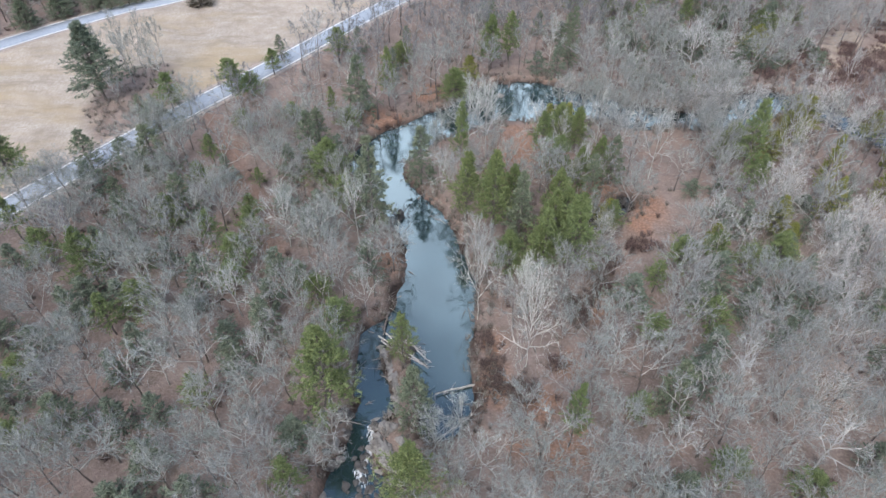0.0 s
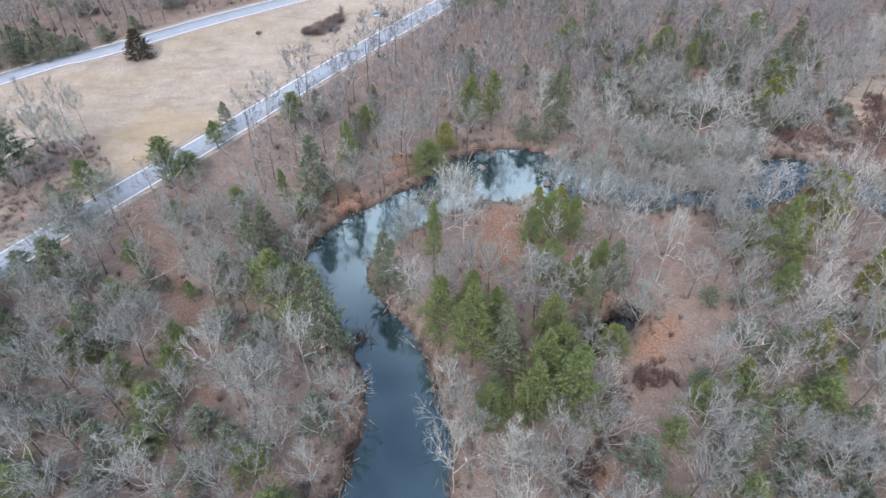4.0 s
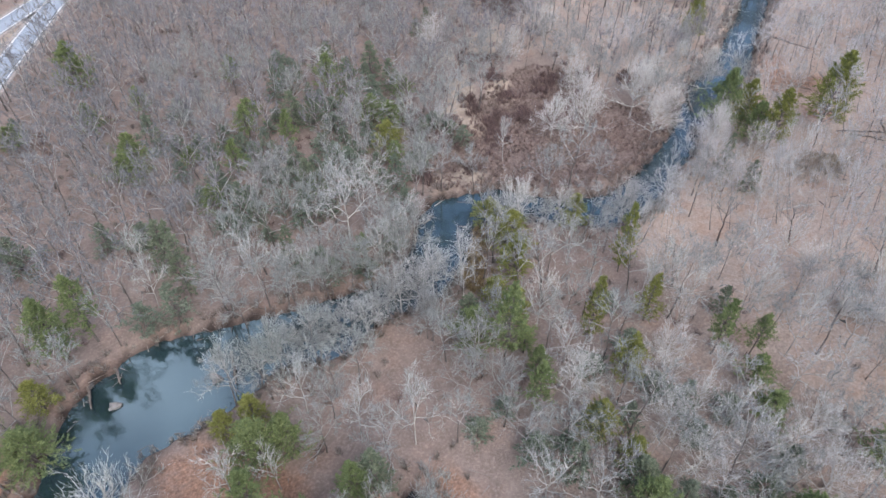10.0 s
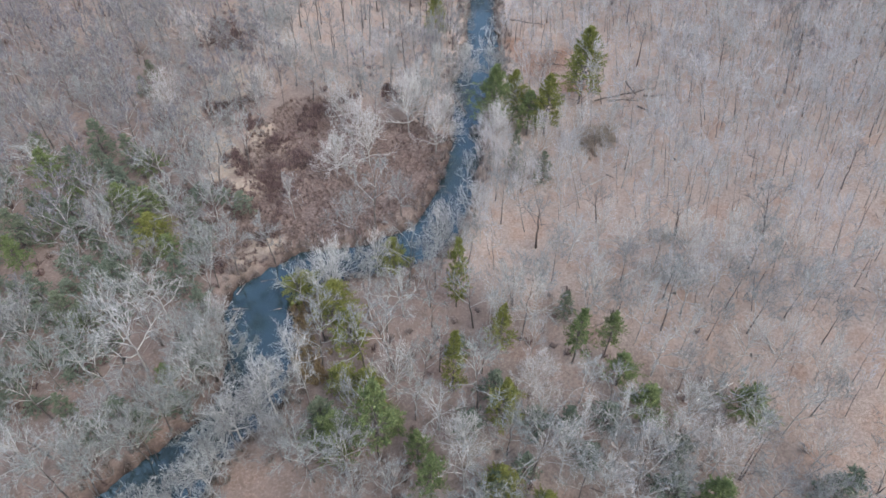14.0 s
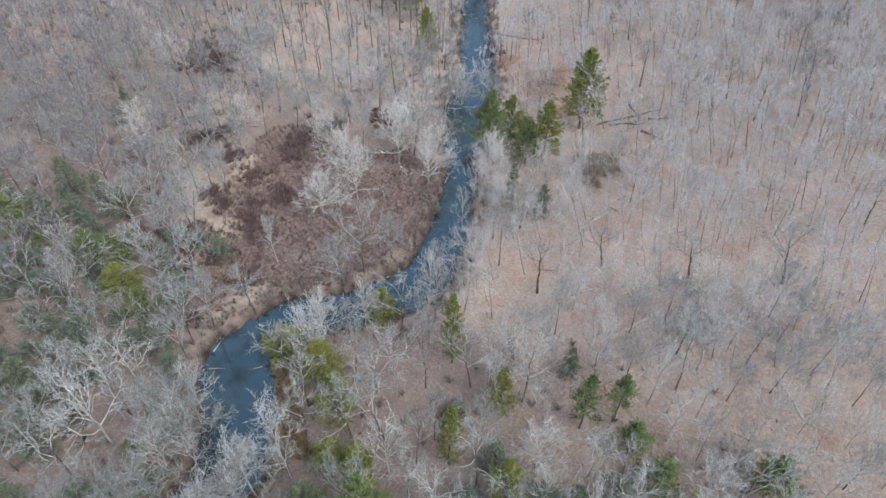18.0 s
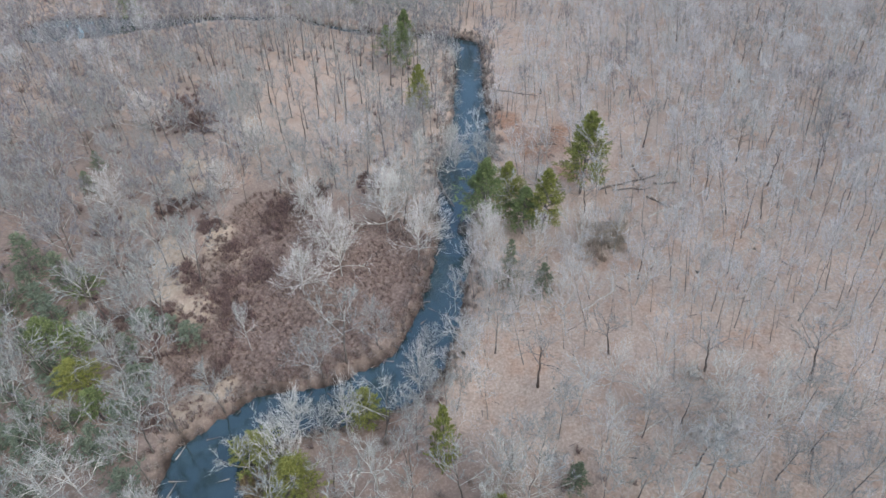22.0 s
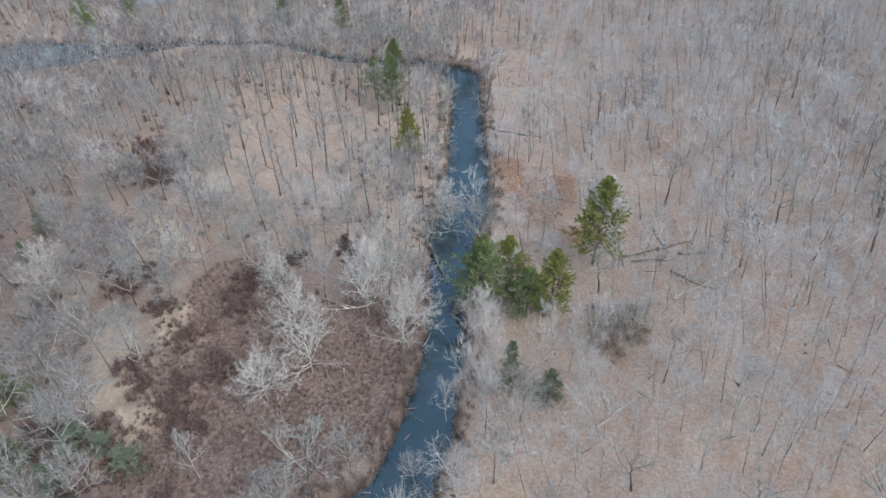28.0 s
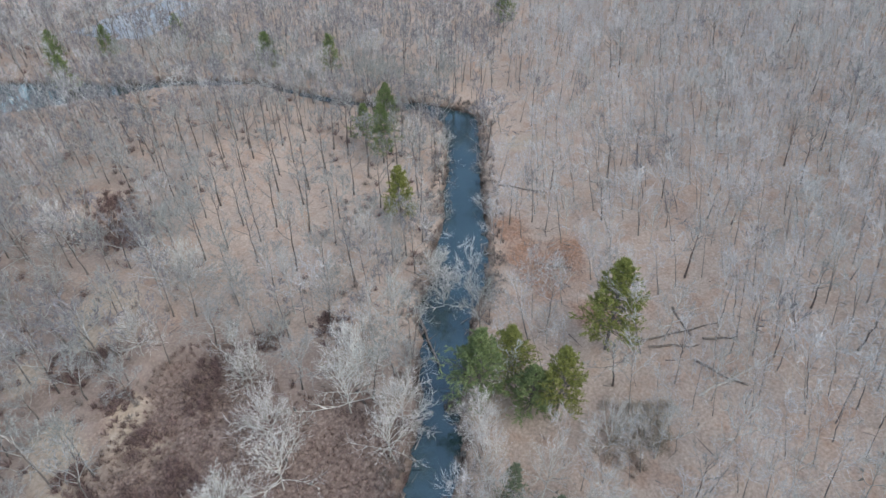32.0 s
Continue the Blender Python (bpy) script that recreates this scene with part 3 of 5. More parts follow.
def blades(rng, pts, width):
    """Thin bent twigs that taper to a point."""
    n, k = pts.shape[:2]
    side = np.cross(pts[:, -1] - pts[:, 0], rng.normal(0, 1, (n, 3)))
    side /= np.linalg.norm(side, axis=1, keepdims=True) + 1e-9
    w = width[:, None] * np.linspace(0.5, 0.25, k)[None, :-1]
    off = side[:, None] * w[..., None]
    verts = np.concatenate([np.stack([pts[:, :-1] - off, pts[:, :-1] + off], 2).reshape(n, -1, 3), pts[:, -1:]], 1)
    m = verts.shape[1]
    one = [(2 * i, 2 * i + 1, 2 * i + 3) for i in range(k - 2)] + [(2 * i, 2 * i + 3, 2 * i + 2) for i in range(k - 2)] + [(m - 3, m - 2, m - 1)]
    return verts.reshape(-1, 3), (np.array(one)[None] + (np.arange(n) * m)[:, None, None]).reshape(-1, 3)


def bare_tree(seed, h=18.0, r=5.0, fork=0.3, stem=0.8, leaders=8, boughs=5, sprays=5, twigs=5, spread=1.0, wobble=0.16, thick=1.0, twig_w=0.05, twig_l=1.0, sway=0.05, limb_r=0.5, trunks=1, bow=0.006, cheap=False, whole=True):
    """A leafless tree: trunk, crooked limbs and a haze of twigs as three sets of corners and triangles."""
    rng = np.random.RandomState(seed)
    n = 6
    base_r = 0.0125 * h * thick / math.sqrt(trunks)
    trunk_sets, origin, ahead, way_up = [], [], [], []
    for k in range(trunks):
        lean = rng.normal(0, sway if trunks == 1 else 0.15, 2)
        z = np.concatenate([[-0.6], h * stem * np.arange(1, n + 1) / n])
        path = np.stack([0.3 * k + lean[0] * z, 0.2 * k + lean[1] * z, z], 1)
        path[1:] += rng.normal(0, bow * h, (n, 3)) * np.array([1, 1, 0])
        trunk_sets.append(sweep(path, [base_r * (1.25 if q == 0 else 1 - 0.8 * q / n) for q in range(n + 1)], 4 if cheap else 6))
        count = max(3, leaders // trunks)
        g = (np.arange(count) + rng.uniform(0, 0.8, count)) / count
        f = (fork + (stem - fork) * g) / stem * n
        at = np.minimum(f.astype(int), n - 1)
        origin.append(path[at] + (path[at + 1] - path[at]) * (f - at)[:, None])
        turn = rng.uniform(0, 6.28) + 2.4 * np.arange(count) + rng.normal(0, 0.25, count)
        lie = spread * (1.15 - 0.85 * g) * rng.uniform(0.8, 1.15, count)
        ahead.append(np.stack([np.cos(turn) * np.sin(lie), np.sin(turn) * np.sin(lie), np.cos(lie)], 1))
        way_up.append(g)
    origin, ahead, g = np.concatenate(origin), np.concatenate(ahead), np.concatenate(way_up)
    length = (0.62 * (h - origin[:, 2]) + 0.45 * r) * rng.uniform(0.75, 1.1, len(g))
    lead = grow(rng, origin, ahead, length, 3 if cheap else 5, wobble, 0.05)
    lead_r = base_r * limb_r * (1.0 - 0.4 * g)
    p, d, t, own = offshoots(rng, lead, boughs, 0.22, 1.0, 0.75)
    blen = length[own] * 0.52 * (1.2 - 0.65 * t) * rng.uniform(0.7, 1.25, len(t))
    bough = grow(rng, p, d, blen, 2 if cheap else 3, wobble * 1.25, 0.09)
    bough_r = np.maximum(0.018, lead_r[own] * 0.5 * (1.15 - 0.7 * t))
    fine, host, hlen = [], bough, blen
    if sprays:
        p, d, t, up = offshoots(rng, bough, sprays, 0.2, 1.0, 0.7)
        slen = (blen[up] * 0.5 * (1.2 - 0.55 * t) + 0.25) * rng.uniform(0.7, 1.25, len(t))
        host, hlen = grow(rng, p, d, slen, 1 if cheap else 2, wobble * 1.3, 0.12), slen
        fine.append(blades(rng, host, twig_w * 1.7 * rng.uniform(0.7, 1.3, len(t))))
    p, d, t, up = offshoots(rng, host, twigs, 0.1, 1.0, 0.62)
    tlen = (hlen[up] * 0.5 + 0.3) * twig_l * rng.uniform(0.55, 1.3, len(t))
    fine.append(blades(rng, grow(rng, p, d, tlen, 1, wobble, 0.15), twig_w * rng.uniform(0.7, 1.25, len(t))))
    wide = np.percentile(np.hypot(bough[:, -1, 0], bough[:, -1, 1]), 93)
    tall = bough[:, :, 2].max()
    crown = join(*fine)
    fit = np.array([0.93 * r / wide, 0.93 * r / wide, 0.97 * h / tall])
    if whole:
        wood = join(stems(lead, lead_r, lead_r * 0.3, 3 if cheap else 4), blades(rng, bough, 2 * bough_r) if cheap else stems(bough, bough_r, bough_r * 0.3, 3))
        wood = (wood[0] * fit, wood[1])
    else:
        wood = []
        for k in range(len(lead)):
            mine = own == k
            v, f = join(stems(lead[k:k + 1], lead_r[k:k + 1], lead_r[k:k + 1] * 0.3, 4), stems(bough[mine], bough_r[mine], bough_r[mine] * 0.3, 3))
            n0 = 4 * lead.shape[1]
            for i in n0 + 3 * bough.shape[1] * np.arange(mine.sum()):
                f[f == i] = int(np.argmin(((v[:n0] - v[i]) ** 2).sum(1)))
            wood.append((v * fit, f))
    v, f = join(*trunk_sets)
    return (v * fit, f), wood, (crown[0] * fit, crown[1])


def conifer(seed, h=16.0, r=3.6, low=0.30, whorls=11, arms=6, shoots=6, needles=12, droop=0.0, shape=0.8, size=0.5, width=0.09, ragged=0.35):
    """An evergreen: trunk, boughs and clumped sprays of needles."""
    rng = np.random.RandomState(seed)
    path = [np.array([rng.normal(0, 0.10) * (k > 0), rng.normal(0, 0.10) * (k > 0), -0.6 if k == 0 else h * k / 7]) for k in range(8)]
    trunk = sweep(path, [0.013 * h * (1.05 - 0.98 * k / 7) for k in range(8)], 5)
    n = whorls * arms
    g = np.clip((np.repeat(np.arange(whorls), arms) + rng.uniform(-0.45, 0.45, n)) / whorls, 0, 0.985)
    turn = np.arange(n) * 2 * math.pi / arms + np.repeat(np.arange(whorls), arms) * 0.7 + rng.normal(0, 0.3, n)
    # lobes: some sides of the crown reach further than others
    lobe = 1 + ragged * 0.6 * np.sin(2 * turn + 5 * g + seed) + ragged * 0.5 * np.sin(3 * turn - 9 * g + 2 * seed)
    reach = (r * np.minimum(1.0, 0.75 + 1.6 * g) * (1 - g ** (1 / shape)) + 0.3) * lobe * rng.uniform(1 - ragged, 1.15, n)
    tilt = 0.10 + 0.6 * g - droop
    d = np.stack([np.cos(turn), np.sin(turn), tilt], 1)
    d /= np.linalg.norm(d, axis=1, keepdims=True)
    start = np.stack([0 * g, 0 * g, h * (low + (1 - low) * g)], 1)
    arm = grow(rng, start, d, reach, 3, 0.07, 0.05 - 0.12 * (droop > 0.1))
    wood = stems(arm, 0.045 + 0.012 * reach, np.full(n, 0.012), 3)
    p, way, t, own = offshoots(rng, arm, shoots, 0.28, 1.02, 0.85)
    way[:, 2] *= 0.45
    slen = (0.34 * reach[own] * (1.15 - 0.5 * t) + 0.2) * rng.uniform(0.6, 1.2, len(t))
    shoot = grow(rng, p, way, slen, 2, 0.1, 0.08)
    p, way, t, own = offshoots(rng, shoot, needles, 0.15, 1.05, 0.8)
    way = way + np.array([0, 0, 0.25])
    way /= np.linalg.norm(way, axis=1, keepdims=True)
    p = p + rng.normal(0, 0.07, p.shape)
    tuft = blades(rng, np.stack([p, p + way * (size * rng.uniform(0.6, 1.25, len(p)))[:, None]], 1), width * rng.uniform(0.7, 1.3, len(p)) * 2)
    top = rng.normal(0, 0.16, (needles * 4, 3)) + np.array([0, 0, h * 0.965])
    up = rng.normal(0, 0.5, top.shape) + np.array([0, 0, 0.9])
    tip = blades(rng, np.stack([top, top + up * size], 1), np.full(len(top), 2 * width))
    return trunk, wood, join(tuft, tip)


def shrub(seed, h=1.5, r=1.2, stems=22, width=0.10):
    """A low many-stemmed bush of pointed twigs."""
    rng = np.random.RandomState(seed)
    fine = []
    for k in range(stems):
        a, e = rng.uniform(0, 6.28), rng.uniform(0.1, 1.0)
        base = np.array([math.cos(a), math.sin(a), 0]) * r * 0.25 * rng.uniform()
        tip = np.array([math.cos(a) * r * e, math.sin(a) * r * e, h * (1.1 - 0.6 * e * e) * rng.uniform(0.7, 1.1)])
        fine.append((base, tip, width * rng.uniform(0.7, 1.5)))
        mid = base + (tip - base) * rng.uniform(0.4, 0.7)
        fine.append((mid, mid + unit(rng.normal(0, 0.6, 3) + np.array([0, 0, 0.6])) * h * 0.45, width * 0.8))
    return slivers(fine)


def tree_thing(name, label, category, group, sets, mats, sides=None):
    """Trunk, limbs and crown under one empty, kept as the first of its kind."""
    thing = tagged(empty(name), label, category, group)
    for piece, made, mat in zip(("trunk", "branchwork", "crown"), sets, mats):
        if isinstance(made, list):
            for v, f in made:
                part("limb", mesh_of("limb", v, f, [mat]), thing)
        else:
            ob = part(piece, mesh_of(piece, *made, [mat]), thing)
            if piece != "trunk":
                tagged(ob, kind="stuff")
    return thing


class Kind:
    """Plants the first tree of a kind where it belongs and copies it after that."""

    def __init__(self, name, label, category, group, sets, mats, h, r):
        self.first, self.args, self.size = None, (name, label, category, group, sets, mats), (h, r)

    def plant(self, x, y, h, r, turn, z=None, tilt=0.0):
        z = float(land(x, y)) if z is None else z
        k, q = h / self.size[0], r / self.size[1]
        m = Matrix.Translation((x, y, z)) @ Matrix.Rotation(-tilt, 4, (0.9, 0.43, 0)) @ Matrix.Rotation(turn, 4, "Z") @ Matrix.Diagonal((q, q, k, 1))
        if self.first is None:
            self.first = tree_thing(*self.args)
            self.first.matrix_basis = m
            return self.first
        ob = copy_thing(self.first, Matrix.Identity(4))
        ob.matrix_basis = m
        return ob


def scatter(places, templates, rng, hs, rs, base=(18.0, 5.0), lean=None):
    """Many trees joined into one mesh: corners, triangles and material slots."""
    V, F, M, n = [], [], [], 0
    kind = rng.randint(0, len(templates), len(places))
    zs = land(places[:, 0], places[:, 1])
    turns = rng.uniform(0, 6.28, len(places))
    for k, sets in enumerate(templates):
        pick = np.nonzero(kind == k)[0]
        if not len(pick):
            continue
        v, f = join(*sets)
        slot = np.concatenate([np.full(len(s[1]), i) for i, s in enumerate(sets)])
        c, s = np.cos(turns[pick])[:, None], np.sin(turns[pick])[:, None]
        q, kz = (rs[pick] / base[1])[:, None], (hs[pick] / base[0])[:, None]
        x = (v[None, :, 0] * c - v[None, :, 1] * s) * q + places[pick, 0:1]
        y = (v[None, :, 0] * s + v[None, :, 1] * c) * q + places[pick, 1:2]
        up = v[None, :, 2] * kz
        if lean is not None:
            x, y = x + lean[pick, 0:1] * up, y + lean[pick, 1:2] * up
        z = up + zs[pick][:, None]
        V.append(np.stack([x, y, z], -1).reshape(-1, 3))
        F.append((f[None] + (np.arange(len(pick)) * len(v))[:, None, None] + n).reshape(-1, 3))
        M.append(np.tile(slot, len(pick)))
        n += len(pick) * len(v)
    return np.concatenate(V), np.concatenate(F), np.concatenate(M)


def spread(rng, box, count, gap, taken, allow):
    """Random places in a box that keep their distance from each other."""
    cell = gap
    grid = {}
    for x, y in taken:
        grid.setdefault((int(x // cell), int(y // cell)), []).append((x, y))
    cand = np.column_stack([rng.uniform(box[0], box[1], count), rng.uniform(box[2], box[3], count)])
    cand = cand[allow(cand[:, 0], cand[:, 1])]
    out = []
    for x, y in cand:
        i, j = int(x // cell), int(y // cell)
        if all((x - a) ** 2 + (y - b) ** 2 > gap * gap for u in (i - 1, i, i + 1) for w in (j - 1, j, j + 1) for a, b in grid.get((u, w), ())):
            grid.setdefault((i, j), []).append((x, y))
            out.append((x, y))
    return np.array(out)


PINES = [Kind("pine", "tall white pine with tufted green boughs above bare trunk", "pine tree", "pines in the woods", conifer(s, low=0.32, shape=0.85, whorls=12, arms=6, shoots=6, needles=15, size=0.44, width=0.068, ragged=0.42), (BARK_DARK, BARK_DARK, PINE), 16.0, 3.6) for s in (11, 12, 13, 14)]
YELLOW = [Kind("young_pine", "bushy yellow-green young pine among bare trees", "pine tree", "yellowish pines by the river", conifer(s, low=0.14, shape=0.75, whorls=13, ragged=0.3), (BARK_DARK, BARK_DARK, PINE_YELLOW), 16.0, 3.6) for s in (21, 22)]
HEMLOCKS = [Kind("hemlock", "conical dull green hemlock with drooping boughs", "hemlock tree", "hemlocks in the woods", conifer(s, low=0.12, droop=0.22, shape=1.1, whorls=13, shoots=5, needles=10, size=0.46, ragged=0.3), (BARK_DARK, BARK_DARK, HEMLOCK), 16.0, 3.6) for s in (31, 32, 33)]
FIELD_PINES = [Kind("field_pine", "broad grey-green pine with dense layered boughs", "pine tree", "", conifer(45, low=0.2, whorls=16, arms=8, shoots=9, needles=14, shape=0.8, size=0.36, width=0.07, ragged=0.35), (BARK_DARK, BARK_DARK, HEMLOCK_GREY), 16.0, 3.6)]
CEDARS = [Kind("cedar", "dense bronze-tipped cedar standing alone in dry grass", "cedar tree", "cedars in the field", conifer(41, low=0.05, shape=1.3, whorls=14, arms=7, needles=13, ragged=0.25), (BARK_DARK, BARK_DARK, CEDAR), 16.0, 3.6)]
SYCAMORES = [Kind("sycamore", "leafless sycamore with white radiating limbs", "bare tree", "white-limbed trees", bare_tree(s, leaders=18, boughs=6, sprays=4, twigs=3, fork=0.14, stem=0.55, spread=1.2, wobble=0.08, twig_w=0.042, limb_r=0.58, whole=False), (BARK, BARK_WHITE, TWIG_PALE), 18.0, 5.0) for s in (51, 52, 53, 54)]
PALES = [Kind("pale_tree", "leafless light grey tree with crooked pale limbs", "bare tree", "light grey trees", bare_tree(s, leaders=9, boughs=6, sprays=5, twigs=5, fork=0.26, stem=0.68, spread=1.1, wobble=0.22, twig_w=0.05, limb_r=0.6, whole=False), (BARK, BARK_PALE, TWIG_MID), 18.0, 5.0) for s in (55, 56, 57, 58)]
STARS = [Kind("fan_crowned_tree", "white-limbed leafless tree with a dense fan-shaped crown", "bare tree", "white fan-crowned trees", bare_tree(s, leaders=22, boughs=7, sprays=5, twigs=5, fork=0.18, stem=0.55, spread=1.4, wobble=0.1, thick=1.15, twig_w=0.06, limb_r=0.5), (BARK, BARK_PALE, TWIG_PALE), 18.0, 5.0) for s in (91, 92, 93)]
FANS = [Kind("spreading_tree", "leafless grey tree with pale curving limbs", "bare tree", "spreading bare trees", bare_tree(s, leaders=10, boughs=6, sprays=6, twigs=6, fork=0.24, stem=0.7, spread=1.1, wobble=0.2, twig_w=0.06, limb_r=0.5), (BARK_DARK, BARK_MID, TWIG), 18.0, 5.0) for s in (71, 72, 73, 74)]
SMALL = [Kind("hemlock_sapling", "short dull green hemlock under bare trees", "hemlock tree", "young hemlocks in the woods", conifer(s, low=0.10, droop=0.15, shape=0.95, whorls=9, arms=6, shoots=5, needles=9, size=0.6, width=0.12, ragged=0.5), (BARK_DARK, BARK_DARK, HEMLOCK_GREY), 16.0, 3.6) for s in (35, 36, 37)]
GREYS = [Kind("bare_tree", "leafless grey tree with a fine twiggy crown", "bare tree", "bare trees along the river", bare_tree(s, leaders=9, boughs=5, sprays=6, twigs=6, fork=0.36, stem=0.8, wobble=0.16, twig_w=0.062, limb_r=0.45), (BARK_DARK, BARK, TWIG), 18.0, 5.0) for s in (61, 62, 63, 64)]
TALLS = [Kind("tall_tree", "tall slim leafless tree with bare brown trunk", "bare tree", "tall trees on the open floor", bare_tree(s, leaders=7, boughs=4, sprays=5, twigs=5, fork=0.46, stem=0.85, spread=0.85, wobble=0.14, twig_w=0.06, limb_r=0.42, thick=1.25), (BARK_BROWN, BARK_SLIM, TWIG), 18.0, 3.4) for s in (81, 82, 83, 84)]

DENSE = [Kind("broad_pine", "full-crowned white pine with soft layered green boughs", "pine tree", "pines in the woods", conifer(s, h=20.0, r=5.6, low=0.24, shape=1.0, whorls=16, arms=7, shoots=8, needles=17, size=0.46, width=0.075, ragged=0.3), (BARK_DARK, BARK_DARK, PINE), 20.0, 5.6) for s in (15, 16)]
DENSE_YELLOW = [Kind("broad_young_pine", "full yellow-green pine standing above the bank", "pine tree", "yellowish pines by the river", conifer(s, h=20.0, r=5.6, low=0.2, shape=0.95, whorls=16, arms=7, shoots=8, needles=17, size=0.46, width=0.075, ragged=0.25), (BARK_DARK, BARK_DARK, PINE_YELLOW), 20.0, 5.6) for s in (23, 24)]
TAKEN = []
pick = random.Random(5)


def stand(kinds, rows):
    """Trees of one stand: place, height and crown radius."""
    for i, (x, y, h, r) in enumerate(rows):
        full = {"pine": DENSE, "young_pine": DENSE_YELLOW}.get(kinds[0].args[0], kinds) if r > 4.4 else kinds
        pick.choice(full).plant(x, y, h, r, pick.uniform(0, 6.28))
        TAKEN.append((x, y))

stand(PINES, [(-51.7, 142.9, 13.5, 2.8), (-14.4, 151.1, 17.1, 2.9), (19.5, 173.3, 17.1, 3.7), (100.5, 195.8, 8.7, 4.5), (4.2, 120.8, 20.4, 2.6), (10.3, 99, 21.7, 4.9), (24.9, 87.4, 21.0, 5.5), (19.3, 87.4, 17.4, 3.7), (-18, 56.1, 22.9, 6.1), (-6.8, 65.6, 14.3, 2.7), (-4.5, 40.6, 17.9, 5.0), (-22, 41.9, 12.5, 2.7), (30.8, 54.5, 8.4, 2.5), (19.7, 50.5, 17.2, 2.2), (-55.6, 77.2, 9.4, 4.5), (-68.1, 85.9, 14.7, 4.8), (-77.8, 88.8, 10.3, 3.9), (-93.7, 110.1, 13.6, 6.2), (28.5, 132.4, 12.7, 5.4), (-41.3, 104.5, 7.5, 3.0), (-39.7, 57.7, 9.2, 3.1), (-68.1, 140.2, 10.8, 4.1)])
stand(PINES, [(-12.4, 174.1, 8.0, 4.5), (-46.3, 159.2, 7.6, 3.0), (-55.5, 150.1, 9.5, 4.2), (13.1, 228.1, 11.1, 4.1), (-25.2, 114.5, 14.9, 6.4), (-41.3, 90.5, 8.6, 4.9), (46.6, 217.7, 9.5, 4.5), (99.4, 186.8, 10.3, 4.0), (26.2, 117.9, 13.3, 4.9), (35.5, 100.6, 9.3, 2.9), (5, 103.9, 18.3, 4.5), (24.5, 96.2, 15.1, 5.2), (67.9, 126, 11.3, 5.2), (74, 119.2, 7.2, 2.8), (54.5, 91.4, 9.1, 3.7), (-42, 115.5, 6.0, 1.9), (-28.6, 143.7, 10.2, 1.9), (-58, 101.6, 10.4, 5.0), (50.1, 257.9, 16.3, 6.2), (43.2, 211.1, 9.5, 5.2), (13.9, 172.1, 16.7, 4.6), (3.2, 156.2, 10.0, 5.6)])
stand(PINES, [(70.8, 113.7, 9.9, 2.5), (64.7, 87.6, 12.4, 3.8), (23.4, 125.8, 14.1, 3.3), (56.7, 208.7, 6.0, 3.1), (27.6, 240, 7.2, 3.9), (69.3, 119.3, 21.1, 3.9), (66.2, 109.6, 14.3, 2.8), (96.1, 88.1, 8.7, 3.2), (96.9, 68.2, 9.8, 4.1), (68.4, 158.1, 6.0, 2.1), (99.5, 213, 13.4, 4.2), (71.4, 180.1, 6.4, 2.2), (97.9, 96.1, 14.6, 2.9), (98.7, 206.5, 6.0, 2.5), (101.4, 91.2, 11.3, 2.4), (161.9, 132.1, 18.1, 6.1), (162.1, 123.1, 12.6, 4.8), (223.7, 178.4, 17.0, 4.9), (220.9, 278.2, 15.6, 4.3), (257.6, 233.8, 14.3, 5.3), (260.4, 213, 15.6, 3.9), (238, 301.3, 13.0, 4.0)])
stand(PINES, [(113.1, 198.1, 8.6, 3.6), (315.2, 173.9, 17.0, 4.8), (248.4, 289.6, 13.0, 4.5), (264, 273.1, 13.0, 4.0), (234.3, 297.5, 13.0, 3.1)])
stand(YELLOW, [(95, 182.3, 9.0, 4.8), (31.5, 139, 9, 2.8), (26.9, 140.2, 8, 2.4), (7.5, 165, 8, 3), (95.1, 148.3, 7.6, 4.1), (77.9, 130, 8.1, 3.1), (91.4, 138.8, 11.0, 5.0), (78.5, 125.7, 8.5, 3.5), (86, 132.7, 11.5, 3.8), (107, 134.6, 9.2, 3.5), (82.4, 103.7, 12.5, 3.1), (102.4, 119.4, 18.0, 2.4), (85.4, 113.6, 16.4, 2.3), (96.2, 108.9, 12.7, 2.5), (179.5, 114, 21.6, 6.5), (167.2, 128.5, 14.8, 5.0), (163.5, 119.1, 17.1, 4.8), (202.2, 164.1, 15.9, 4.6)])
stand(HEMLOCKS, [(-45.7, 167.1, 7.9, 2.6), (-21.5, 144.1, 18.3, 4.9), (-30, 130, 12.6, 3.8), (-11, 180.4, 8.9, 2.8), (37.3, 180.4, 13.9, 3.8), (15.9, 100.8, 15.0, 4.0), (13.3, 90.6, 10.7, 3.1), (-4.5, 55, 15.4, 4.0), (36.8, 56.6, 14.3, 4.1), (69.9, 100.8, 9.4, 3.3), (34.6, 41.5, 9.0, 3.6), (-77.2, 69.3, 9.7, 4.3), (-59.6, 89, 9.7, 3.2), (-77.9, 114.2, 11.6, 4.5), (-68.6, 104.3, 10.5, 3.4), (38.2, 116.5, 13.5, 3.6), (-59, 52.5, 11.2, 4.5), (-64.6, 116.3, 14.0, 5.5), (-69, 132.2, 8.7, 4.9), (30, 243.8, 6.5, 3.0), (-31, 123.2, 15.9, 4.5), (-14.5, 100.5, 24.2, 4.8)])
